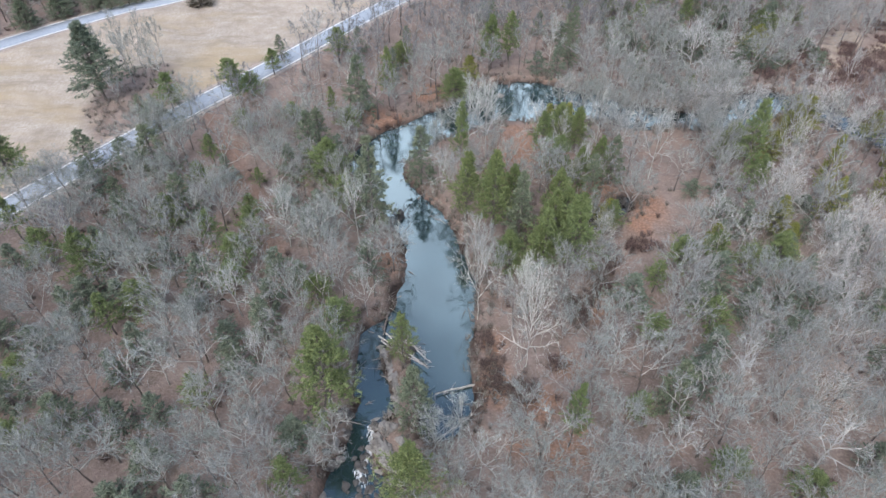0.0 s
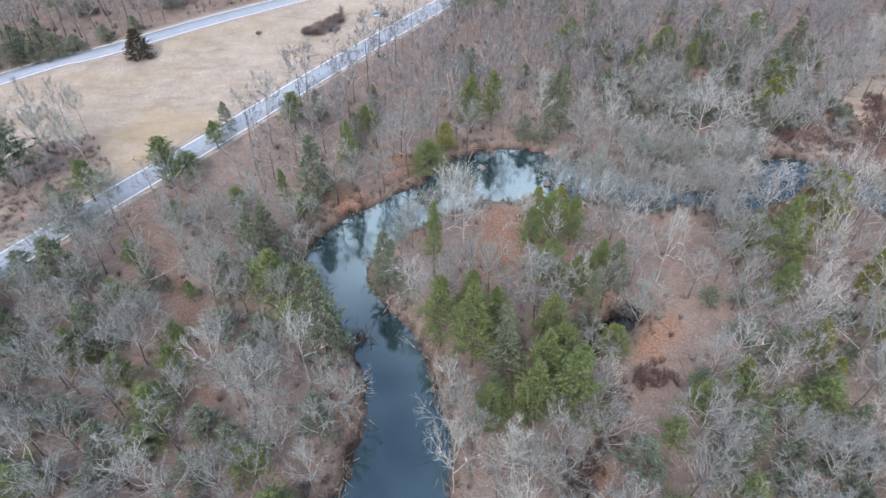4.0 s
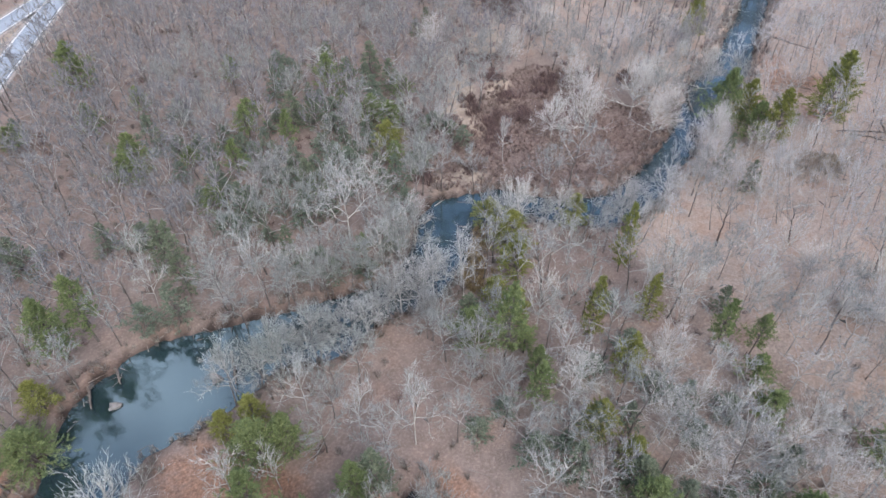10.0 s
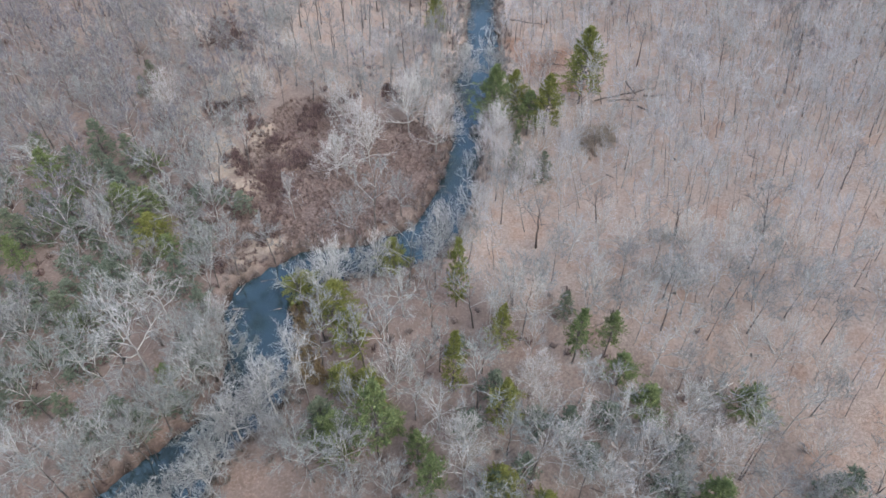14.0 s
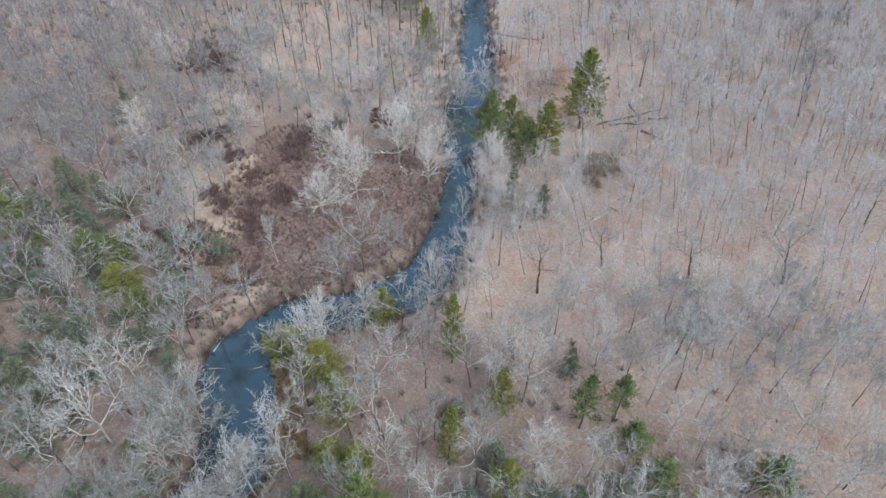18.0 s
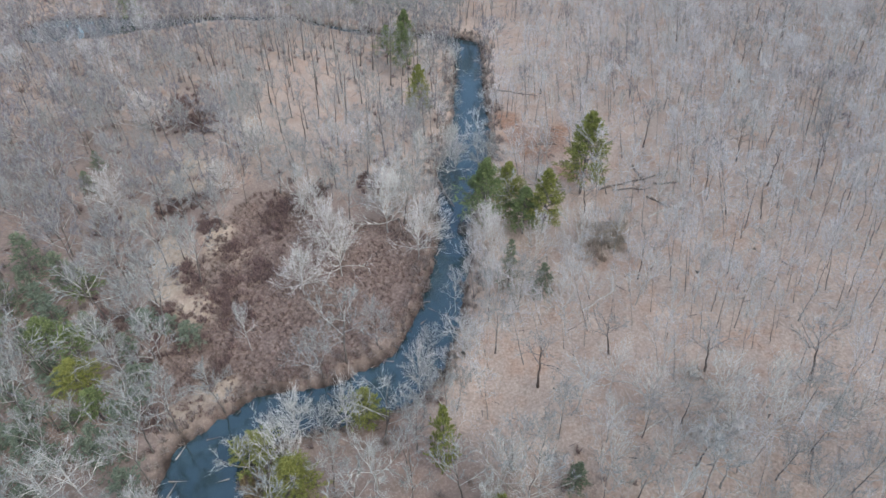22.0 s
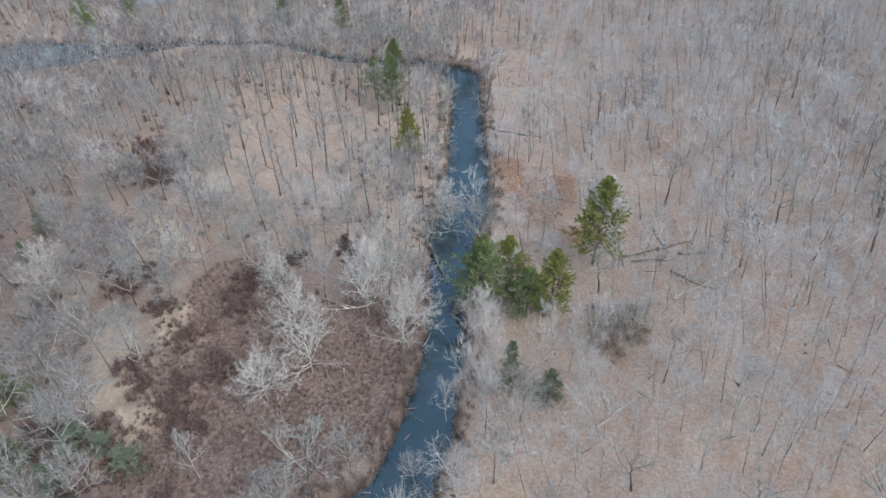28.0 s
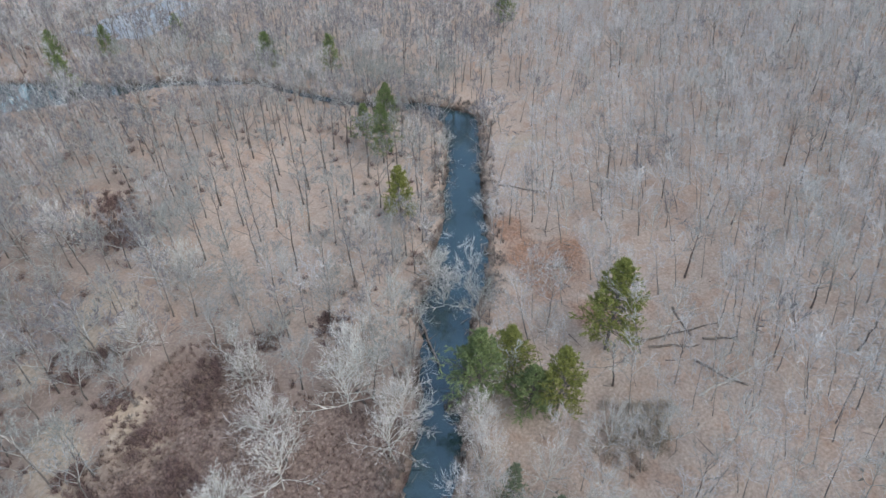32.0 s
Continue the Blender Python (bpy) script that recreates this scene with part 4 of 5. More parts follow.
stand(HEMLOCKS, [(37.2, 172.7, 19.6, 3.0), (31, 105.3, 17.6, 3.0), (15.3, 95, 20.1, 3.7), (68, 91, 9.0, 4.1), (-4.9, 117.5, 16.2, 4.4), (-56.2, 105.5, 12.4, 5.2), (106.7, 100, 7.4, 2.1), (56.1, 166.2, 10.6, 2.6), (77.3, 182.1, 8.0, 2.6), (70.5, 129.7, 9.3, 3.6), (83.8, 206.7, 11.3, 3.9), (148.9, 228.5, 6.1, 2.4), (141.7, 225.3, 6.0, 2.6), (145.5, 121.6, 13.3, 2.6), (145.1, 114.7, 9.1, 2.7)])
stand(SYCAMORES, [(14.4, 65.6, 26.0, 5.6), (59.6, 55.6, 13.2, 6.1), (32.1, 92.8, 13.0, 4.0), (8.9, 135.9, 18.3, 7.5), (93.1, 140.9, 18.3, 5.9), (104.7, 137, 13.5, 4.3), (116.8, 129.3, 14.3, 3.8), (80.5, 121.6, 17.6, 4.8), (136.6, 154.6, 14.5, 7.2), (152.2, 151.2, 17, 8.4), (147.2, 141.8, 14, 6.6), (182, 146, 13.0, 5.4), (226.4, 171, 15.2, 6.8), (147, 126.1, 19.3, 4.8), (149.5, 117.6, 15.8, 4.8), (158.6, 110.2, 15.0, 4.8)])
stand(PALES, [(6.5, 77.2, 22.7, 4.5), (5.5, 45.2, 15, 5), (-37.6, 77.2, 13.7, 5.5), (-46.7, 62.1, 14.8, 5.0), (-30.3, 62.1, 15.0, 3.7), (29, 64.4, 13.9, 5.1), (44.8, 55.6, 16.8, 5.7), (49.8, 62.1, 14.5, 5.5), (34.5, 47.7, 13.0, 4.6), (56.8, 46.8, 13.0, 5.8), (56, 99, 13.0, 6.3), (-37, 174, 13.0, 4.7), (-83.1, 154.4, 14.9, 4.4), (-75.4, 154.4, 13.6, 3.6), (-14.2, 77.2, 14.7, 4.0), (-0.5, 114.4, 13.0, 5.6), (96.5, 127.6, 13.8, 6.6), (10.4, 127.5, 22.8, 5.6), (-31.9, 96.3, 17.8, 6.1), (-17.4, 96.8, 19.0, 5.3), (101.6, 217.8, 13.0, 7.5), (79.7, 167.2, 14.1, 6.3)])
stand(PALES, [(77.7, 112.9, 13.3, 6.1), (60.3, 93, 13.0, 4.8), (6.2, 127.6, 22.8, 4.6), (28.5, 127, 14.6, 3.0), (22.5, 130.3, 15.0, 4.2), (48.1, 118.8, 19.6, 4.5), (77.3, 170.7, 13.0, 6.2), (48, 164.2, 17.1, 6.0), (67.7, 139, 13.0, 5.3), (96.1, 103.2, 14.8, 3.0), (30.7, 113.6, 16.0, 3.6), (32.5, 147.6, 15.1, 4.3), (39, 135.6, 17.3, 4.7), (32.9, 181.5, 13.0, 4.5), (98.7, 67.1, 13.1, 4.3), (71.9, 75.6, 13.8, 6.4), (70, 105.8, 15.9, 5.1), (69.3, 163.9, 19.1, 7.5), (90.4, 93.2, 13.4, 4.3), (79.8, 155.1, 13.0, 4.3)])
stand(PALES, [(70.5, 148.2, 13.0, 4.0), (102.6, 185.3, 13.0, 4.2), (106.2, 176, 13.0, 3.7), (104.8, 86.7, 18.2, 3.5), (105.3, 79.2, 13.0, 3.8), (149.3, 86.6, 15.0, 4.8), (96.5, 110.9, 16.9, 3.0), (113.4, 161.2, 13.0, 2.7), (132.8, 208.9, 13.0, 5.1), (223.2, 162.1, 15.0, 4.4), (147.5, 109.4, 15.0, 4.8), (186.6, 178.9, 15.4, 1.9), (187, 184.5, 15.4, 2.6), (163.3, 199.1, 15.5, 5.4), (170.4, 236.3, 13.0, 5.3), (183.6, 104.5, 15.0, 4.8), (163.2, 93.6, 15.0, 4.8), (160, 103.1, 15.0, 4.8), (136.5, 129.6, 13.0, 2.7), (143.7, 123, 15.0, 4.8), (145.9, 96.8, 15.5, 4.8)])
stand(PALES, [(169.2, 172.2, 16.2, 4.7), (153.7, 173.9, 13.0, 4.4)])

stand(HEMLOCKS, [(105.6, 221.9, 11, 4), (104.2, 210.4, 12, 4.4), (114.8, 214.2, 11, 4), (114.2, 204.8, 10, 3.6), (72.4, 184, 9, 3.4), (72.5, 179.3, 8, 3.2), (105, 189.4, 8, 3), (88, 203.4, 9, 3.6)])
stand(PINES, [(237.6, 183.5, 15, 4.5), (229, 186, 13, 4)])
stand(FANS, [(138.0, 206.9, 13, 5.5), (129.5, 188.6, 12, 5.4), (141.4, 187.5, 12, 5.0), (118.0, 186.8, 13, 5.2), (158.8, 168.6, 12, 4.8), (126, 199, 12, 5.2)])
stand(STARS, [(143, 160.2, 14, 6.0), (129.3, 159.2, 13, 5.6), (160, 153.5, 15, 6.6), (152.8, 142, 14, 5.8), (168.3, 195, 13, 5.4), (168.9, 228.3, 14, 6.2), (150.9, 169.3, 12, 4.6), (186.2, 149.2, 13, 5.0), (154.8, 129.8, 14, 4.8), (189.6, 166.4, 12, 4.4), (149.9, 192.3, 12, 4.4), (137.6, 212.9, 13, 5.6)])
stand(STARS, [(75.5, 86.2, 13, 5.4), (77.6, 93, 13, 5.2), (75, 107.9, 12, 5), (92.5, 77, 14, 5.4), (90.2, 100.5, 12, 4.8), (85.6, 71.7, 14, 5.4), (101.1, 144, 12, 5.4), (83.5, 81.5, 13, 4.8), (15.5, 79, 14, 5.8)])
stand(DENSE, [(10.9, 109.4, 14, 3.6), (14.7, 104.3, 15, 3.8), (23.8, 102.2, 16, 4.2), (21.6, 93.1, 17, 4.4), (12.5, 87.3, 13, 4), (18.5, 88, 14, 3.8), (30.3, 113.9, 13, 3.4), (35.3, 117.1, 13, 3.4), (32.4, 130, 13, 3.8), (-39.7, 97.4, 10, 3.6)])
stand(DENSE_YELLOW, [(70.2, 100.5, 10, 3.6), (34.7, 101.6, 9, 3.2), (55, 94.5, 9, 3), (69.7, 93.6, 9, 3)])
stand(FANS, [(119, 199, 12, 4.6), (127, 206, 12, 4.8), (145, 213, 12, 4.8), (112, 197, 12, 4.6), (133, 200, 11, 4.2), (155, 217, 12, 4.6), (160, 222, 12, 4.8), (122, 216, 12, 5)])
creek = rounded([(a * S, b * S) for a, b, w in FAR_CREEK])
for k in range(2, len(creek) - 5):
    for side in (-1, 1):
        way = creek[k + 1] - creek[k - 1]
        way = way / np.linalg.norm(way)
        spot = creek[k] + np.array([-way[1], way[0]]) * side * pick.uniform(3.2, 5.5) + way * pick.uniform(-2, 2)
        if float(shore(*spot)) > 0.5:
            stand(GREYS + PALES[:1], [(*spot, pick.uniform(12, 16), pick.uniform(4.2, 5.6))])


# ---- the woods between ----
# Ground that comes into view, as corner pairs of the seen trapezoids
SEEN = [[(-168, 232), (172, 232), (78, 28), (-78, 28)], [(-160, 288), (178, 278), (84, 80), (-72, 82)], [(30, 350), (290, 132), (104, 48), (-20, 150)], [(160, 325), (305, 15), (100, 30), (30, 175)], [(190, 335), (320, 18), (118, 38), (50, 185)], [(255, 375), (415, 25), (170, 50), (105, 205)]]


def in_view(x, y, margin=12):
    v = np.full(np.shape(x), -1e9)
    for poly in SEEN:
        v = np.maximum(v, inside(x, y, poly))
    return v > -margin


def wooded(x, y, edge=0.9):
    dn, df = roads(x, y)
    field = (dn > -7.0) & (df < 7.0)
    s = shore(x, y)
    bend = (x > -14) & (x < 34) & (y > 104) & (y < 144) & (s < 4.5)
    bend |= (x > 74) & (x < 112) & (y > 126) & (y < 156) & (s < 4.0)
    inner = (x > 0) & (x < 62) & (y > 98) & (y < 140) & (waves(x, y, 6, 71) > 0.15)
    return in_view(x, y) & (s > edge) & ~bend & ~inner & ~field & (inside(x, y, MARSH) < 0.5) & (inside(x, y, ISLET) < 0)


ISLET = [(-12.5, 40), (-12.5, 60), (-12, 74), (-2, 74), (-2, 55), (-5, 40)]
CLEARINGS = [(20, 132, 12.5), (25, 125, 10), (55.5, 133, 6), (51, 122, 7.5), (46, 113, 7), (43, 98, 6), (38, 91, 5.5), (37, 118, 5.5), (50, 104, 5), (156.5, 210, 6), (178, 224, 8), (183, 230, 6), (130, 193, 4.5), (138, 208, 4.5), (118, 179, 5), (245, 148, 6), (201, 134, 6), (42, 101, 5), (35, 87, 5.2), (30, 78, 4.5), (52, 106, 8), (55, 128, 5), (-45, 118, 4.2), (-38, 103, 4.2), (-52, 131, 4.2), (-33, 93, 4), (-9, 93, 4), (26, 72, 3.5), (39, 94, 4.5), (10, 61, 7), (13, 68, 5), (6, 70, 4), (7, 53, 4), (20, 63, 5), (4, 77, 3), (121, 184, 5), (116, 176, 4), (134, 187, 5), (197, 128, 8), (188, 104, 6), (160, 208, 5), (90, 62, 6), (78, 141, 5)]


OPEN_FLOOR = [(212, 238), (236, 176), (207, 161), (187, 160), (171, 171), (158, 186), (176, 204), (190, 222)]


def open_ground(x, y):
    v = from_line(x, y, TRAIL)[0] < 3.3
    for cx, cy, r in CLEARINGS:
        v |= np.hypot(x - cx, y - cy) < r
    return v


rng = np.random.RandomState(77)
green = spread(rng, (-130, 175, 30, 240), 14000, 5.4, TAKEN, lambda x, y: wooded(x, y, 2.0) & ~open_ground(x, y) & ((x < -8) & (y < 150) | (x > 55) & (x < 100) & (y < 108) | (x > 70) & (x < 110) & (y > 168) | (x > 30) & (x < 70) & (y < 95) | (x < 70) & (y > 165) & (waves(x, y, 20, 41) > 0.6)))
green = green[rng.permutation(len(green))[:150]]
green = green[(green[:, 0] < 55) | (green[:, 1] > 112) | (waves(green[:, 0], green[:, 1], 9, 44) > 0.1)]
for x, y in green:
    pick.choice(SMALL + SMALL + PINES[:1] + PINES[1:2]).plant(x, y, pick.uniform(6, 11.5), pick.uniform(2.7, 4.4), pick.uniform(0, 6.28))
TAKEN += [tuple(p) for p in green]
glen = spread(rng, (46, 96, 74, 116), 2000, 5.0, TAKEN, lambda x, y: wooded(x, y, 2.5) & ~open_ground(x, y))[:20]
for x, y in glen:
    pick.choice(SMALL).plant(x, y, pick.uniform(3.5, 8), pick.uniform(2.2, 3.8), pick.uniform(0, 6.28))
shade = spread(rng, (52, 128, 150, 215), 3000, 4.6, TAKEN, lambda x, y: wooded(x, y, 2.5) & ~open_ground(x, y) & (waves(x, y, 16, 43) > -0.35) & (x + 0.5 * (y - 150) < 128))[:90]
for x, y in shade:
    pick.choice(SMALL).plant(x, y, pick.uniform(3.5, 7.5), pick.uniform(2.2, 3.8), pick.uniform(0, 6.28))
near = spread(rng, (-40, 175, 35, 190), 2600, 5.5, TAKEN, lambda x, y: wooded(x, y, 0.8) & (shore(x, y) < 12) & ~open_ground(x, y))[:255]
for x, y in near:
    (GREYS if pick.random() < 0.82 else PALES)[pick.randrange(4)].plant(x, y, pick.uniform(12, 18), pick.uniform(3.4, 5.4), pick.uniform(0, 6.28))
TAKEN += [tuple(p) for p in near]

fans = spread(rng, (60, 200, 125, 250), 5000, 6.8, TAKEN, lambda x, y: wooded(x, y, 1.5) & ~open_ground(x, y) & (slope_side(x, y) < 0.6))[:75]
west = spread(rng, (-95, 75, 34, 135), 6000, 4.7, TAKEN, lambda x, y: wooded(x, y, 1.5) & ~open_ground(x, y))[:180]
for x, y in np.concatenate([fans, west]):
    pick.choice(FANS).plant(x, y, pick.uniform(12, 16), pick.uniform(4.6, 6.6), pick.uniform(0, 6.28))
    TAKEN.append((x, y))
foot = spread(rng, (62, 128, 56, 112), 2500, 5.0, TAKEN, lambda x, y: wooded(x, y, 1.5) & (np.hypot(x - 90, y - 62) > 5) & (y < 118 - 0.45 * np.maximum(x - 88, 0)))[:95]
for x, y in foot:
    pick.choice(PALES + FANS + SYCAMORES).plant(x, y, pick.uniform(11, 16), pick.uniform(3.6, 5.6), pick.uniform(0, 6.28))
    TAKEN.append((x, y))
stand(GREYS, [(31, 144.5, 14, 5.2), (36, 141.5, 13, 5), (41, 141, 15, 5.4), (46.5, 142, 13, 5), (52, 140, 14, 5), (57, 140.5, 13, 4.8), (62.5, 140, 14, 5), (67, 138.5, 13, 4.6), (71.5, 139.5, 13, 4.6), (49, 156.5, 14, 5), (56.5, 153.5, 13, 5), (64, 151.5, 14, 4.8), (70, 152.5, 13, 4.6), (75, 150.5, 14, 5), (41, 158.5, 13, 5)])
over = spread(rng, (36, 79, 132, 162), 4000, 3.6, [], lambda x, y: (shore(x, y) > 0.5) & (shore(x, y) < 3.4) & (np.hypot(x - 88, y - 152) > 11) & (np.hypot(x - 84, y - 141) > 6) & (x > 34))[:74]
for x, y in over:
    pick.choice(GREYS + FANS + PALES[:2]).plant(x, y, pick.uniform(11, 15), pick.uniform(4.2, 5.8), pick.uniform(0, 6.28))
TAKEN += [tuple(p) for p in over]
uphill = spread(rng, (108, 300, 20, 135), 2600, 7.5, TAKEN, lambda x, y: wooded(x, y, 2) & ~open_ground(x, y) & (slope_side(x, y) > 0.5) & (waves(x, y, 19, 63) > -0.5))[:120]
for x, y in uphill:
    pick.choice(TALLS + PALES + PALES[:2]).plant(x, y, pick.uniform(11, 17), pick.uniform(2.4, 4.2), pick.uniform(0, 6.28), tilt=pick.uniform(0.06, 0.2))
TAKEN += [tuple(p) for p in uphill]
tall = spread(rng, (150, 250, 150, 245), 900, 5.2, TAKEN, lambda x, y: wooded(x, y, 2.5) & (inside(x, y, OPEN_FLOOR) > -2) & ~open_ground(x, y))[:85]
for x, y in tall:
    pick.choice(TALLS).plant(x, y, pick.uniform(14, 20), pick.uniform(2.2, 3.8), pick.uniform(0, 6.28))
TAKEN += [tuple(p) for p in tall]
beyond = spread(rng, (-185, 60, 175, 330), 2400, 5.0, TAKEN, lambda x, y: in_view(x, y, 4) & (roads(x, y)[1] > 11))[:110]
for x, y in beyond:
    pick.choice(TALLS).plant(x, y, pick.uniform(13, 18), pick.uniform(2.6, 4.0), pick.uniform(0, 6.28))
TAKEN += [tuple(p) for p in beyond]
broad = spread(rng, (-185, 420, 10, 395), 44000, 4.15, TAKEN, lambda x, y: wooded(x, y, np.where(x > 200, 0.2, 0.9)) & ~open_ground(x, y) & (inside(x, y, OPEN_FLOOR) < 1) & (waves(x, y, 13, 57) + 0.6 * waves(x, y, 31, 58) > -0.75 + 0.3 * smooth(x, 90, 140) + 0.4 * smooth(x, 145, 165) * smooth(240 - x, 0, 15) * smooth(238 - y, 0, 15)) & (slope_side(x, y) * (0.994 - 0.04 * smooth(waves(x, y, 30, 55), -0.2, 0.7)) < rng.uniform(0, 1, np.shape(x))))
TAKEN += [tuple(p) for p in broad]
slim = spread(rng, (20, 420, 10, 395), 60000, 2.9, TAKEN, lambda x, y: wooded(x, y) & ~open_ground(x, y) & (inside(x, y, OPEN_FLOOR) < 1) & (slope_side(x, y) > rng.uniform(0, 1, np.shape(x))) & (rng.uniform(0, 1, np.shape(x)) < (0.5 + 0.5 * smooth(hill(x, y), 3, 9)) * (0.06 + 0.66 * smooth(waves(x, y, 15, 51) + 0.6 * waves(x, y, 46, 52), -0.6, 0.7) + 0.22 * smooth(hill(x, y), 4, 11))))
slim = slim[:2650]
TAKEN += [tuple(p) for p in slim]

fine_kinds = [bare_tree(s, leaders=7, boughs=4, sprays=5, twigs=5, fork=0.34, wobble=0.19, thick=1.1, twig_w=0.088, sway=0.08, cheap=True) for s in range(101, 107)] + [bare_tree(s, leaders=8, boughs=4, sprays=5, twigs=5, fork=0.26, wobble=0.22, thick=1.1, twig_w=0.088, trunks=2, cheap=True) for s in (107, 108)]
plain_kinds = [bare_tree(s, leaders=6, boughs=5, sprays=0, twigs=8, wobble=0.17, thick=1.1, twig_w=0.17, twig_l=1.15, sway=0.08, cheap=True) for s in range(121, 128)]
mid_kinds = [bare_tree(s, leaders=7, boughs=4, sprays=4, twigs=4, wobble=0.18, twig_w=0.125, sway=0.08, fork=0.3, cheap=True) for s in range(131, 138)]
slim_kinds = [bare_tree(s, leaders=6, boughs=5, sprays=0, twigs=10, spread=0.75, fork=0.40, stem=0.84, wobble=0.15, thick=0.68, twig_w=0.08, twig_l=1.35, sway=0.07, limb_r=0.4, cheap=True) for s in range(111, 120)]
away = from_line(broad[:, 0], broad[:, 1], [(0, 0), (8, 85), (40, 100), (100, 116)])[0]
far_off, very_far = away > 76, away > 150 + 55 * smooth(broad[:, 0], 110, 150)
rs = 3.6 + 3.2 * rng.uniform(0, 1, len(broad)) ** 1.3
hs = 7.5 + 1.6 * rs + rng.uniform(-1.5, 2.5, len(broad))
tilt = np.array([-0.09, 0.19]) * (slope_side(broad[:, 0], broad[:, 1]) * smooth(150 - broad[:, 1], 0, 30))[:, None]
v, f, m = scatter(broad[~far_off], fine_kinds, rng, hs[~far_off], rs[~far_off], lean=tilt[~far_off])
tagged(new("grey_woods", mesh_of("grey_woods", v, f, [BARK_DARK, BARK, TWIG], m)), "dense leafless grey deciduous woods in late winter", "woods", kind="stuff")
mid_off = far_off & ~very_far
v, f, m = scatter(broad[mid_off], mid_kinds, rng, hs[mid_off], rs[mid_off], lean=tilt[mid_off])
tagged(new("grey_woods_beyond", mesh_of("grey_woods_beyond", v, f, [BARK_DARK, BARK_MID, TWIG_HAZED], m)), "leafless grey woods with fine spreading crowns", "woods", kind="stuff")
v, f, m = scatter(broad[very_far], plain_kinds, rng, hs[very_far], rs[very_far])
tagged(new("distant_woods", mesh_of("distant_woods", v, f, [BARK_DARK, BARK, TWIG_HAZED], m)), "distant leafless grey woods along the roads and creek", "woods", kind="stuff")
hs, rs = 9.5 + 10.5 * rng.uniform(0, 1, len(slim)) ** 0.8, rng.uniform(1.8, 3.6, len(slim)) + 1.6 * smooth(slim[:, 0], 125, 190)
# the slope's trees lean downhill towards the river
lean = np.array([-0.09, 0.19]) * rng.uniform(0.6, 1.3, (len(slim), 1)) * (slope_side(slim[:, 0], slim[:, 1]) * smooth(150 - slim[:, 1], 0, 30))[:, None] + rng.normal(0, 0.035, (len(slim), 2))
v, f, m = scatter(slim, slim_kinds, rng, hs, rs, lean=lean)
tagged(new("slender_woods", mesh_of("slender_woods", v, f, [BARK_SLIM, TWIG_PINK, TWIG_PINK], m)), "slender leafless trunks over pale leaf litter", "woods", kind="stuff")

# ---- sticks and dead boughs on the ground ----
stick_at = spread(rng, (-110, 300, 25, 330), 9000, 3.0, [], lambda x, y: wooded(x, y, 0.2))[:4200]
sticks = []
for (x, y), z in zip(stick_at, land(stick_at[:, 0], stick_at[:, 1])):
    a, length = rng.uniform(0, 6.28), rng.uniform(1.0, 4.5)
    p = np.array([x, y, z + 0.15])
    sticks.append((p, p + np.array([math.cos(a) * length, math.sin(a) * length, rng.uniform(-0.05, 0.35)]), rng.uniform(0.10, 0.26)))
for k in range(260):
    x, y = 199 + rng.normal(0, 6), 130 + rng.normal(0, 5)
    if float(shore(x, y)) > 0.5:
        a, length = rng.uniform(0, 6.28), rng.uniform(1.0, 4.0)
        p = np.array([x, y, float(land(x, y)) + rng.uniform(0.1, 0.5)])
        sticks.append((p, p + np.array([math.cos(a) * length, math.sin(a) * length, rng.uniform(-0.05, 0.4)]), rng.uniform(0.1, 0.24)))
tagged(new("fallen_sticks", mesh_of("fallen_sticks", *slivers(sticks), [UNDER])), "scattered dead boughs and sticks on leaf litter", "sticks", kind="stuff")

# ---- brush ----
marsh_at = spread(rng, (90, 165, 130, 195), 16000, 0.8, [], lambda x, y: (inside(x, y, MARSH) > -1.5) & (shore(x, y) > 0.35) & (waves(x, y, 9, 31) > -0.85))
low_kinds = [(shrub(s),) for s in range(201, 206)]
v, f, m = scatter(marsh_at, low_kinds, rng, rng.uniform(0.4, 1.2, len(marsh_at)), rng.uniform(0.55, 1.15, len(marsh_at)), (1.5, 1.2))
tagged(new("marsh_brush", mesh_of("marsh_brush", v, f, [BRUSH], m)), "tangled brown marsh brush beside the river", "brush", kind="stuff")
edge_at = spread(rng, (-35, 280, 30, 200), 60000, 1.25, [], lambda x, y: in_view(x, y) & (shore(x, y) > 0.25) & (shore(x, y) < 3.9) & (waves(x, y, 14, 61) + 0.6 * waves(x, y, 4, 62) > -0.75))
v, f, m = scatter(edge_at, low_kinds, rng, rng.uniform(0.6, 2.3, len(edge_at)), rng.uniform(0.8, 1.9, len(edge_at)), (1.5, 1.2))
tagged(new("bank_brush", mesh_of("bank_brush", v, f, [UNDER], m)), "thin brown brush hanging along the river banks", "brush", kind="stuff")
snag_at = spread(rng, (-35, 280, 30, 200), 30000, 1.6, [], lambda x, y: in_view(x, y) & (shore(x, y) > -1.4) & (shore(x, y) < 1.6))[:1500]
snags = []
for (x, y), z in zip(snag_at, np.maximum(land(snag_at[:, 0], snag_at[:, 1]), -0.05)):
    a, length = rng.uniform(0, 6.28), rng.uniform(0.8, 3.6)
    p = np.array([x, y, z + 0.12])
    snags.append((p, p + np.array([math.cos(a) * length, math.sin(a) * length, rng.uniform(0, 0.9)]), rng.uniform(0.10, 0.28)))
tagged(new("bank_snags", mesh_of("bank_snags", *slivers(snags), [UNDER])), "dead sticks and snags caught along the water", "sticks", kind="stuff")
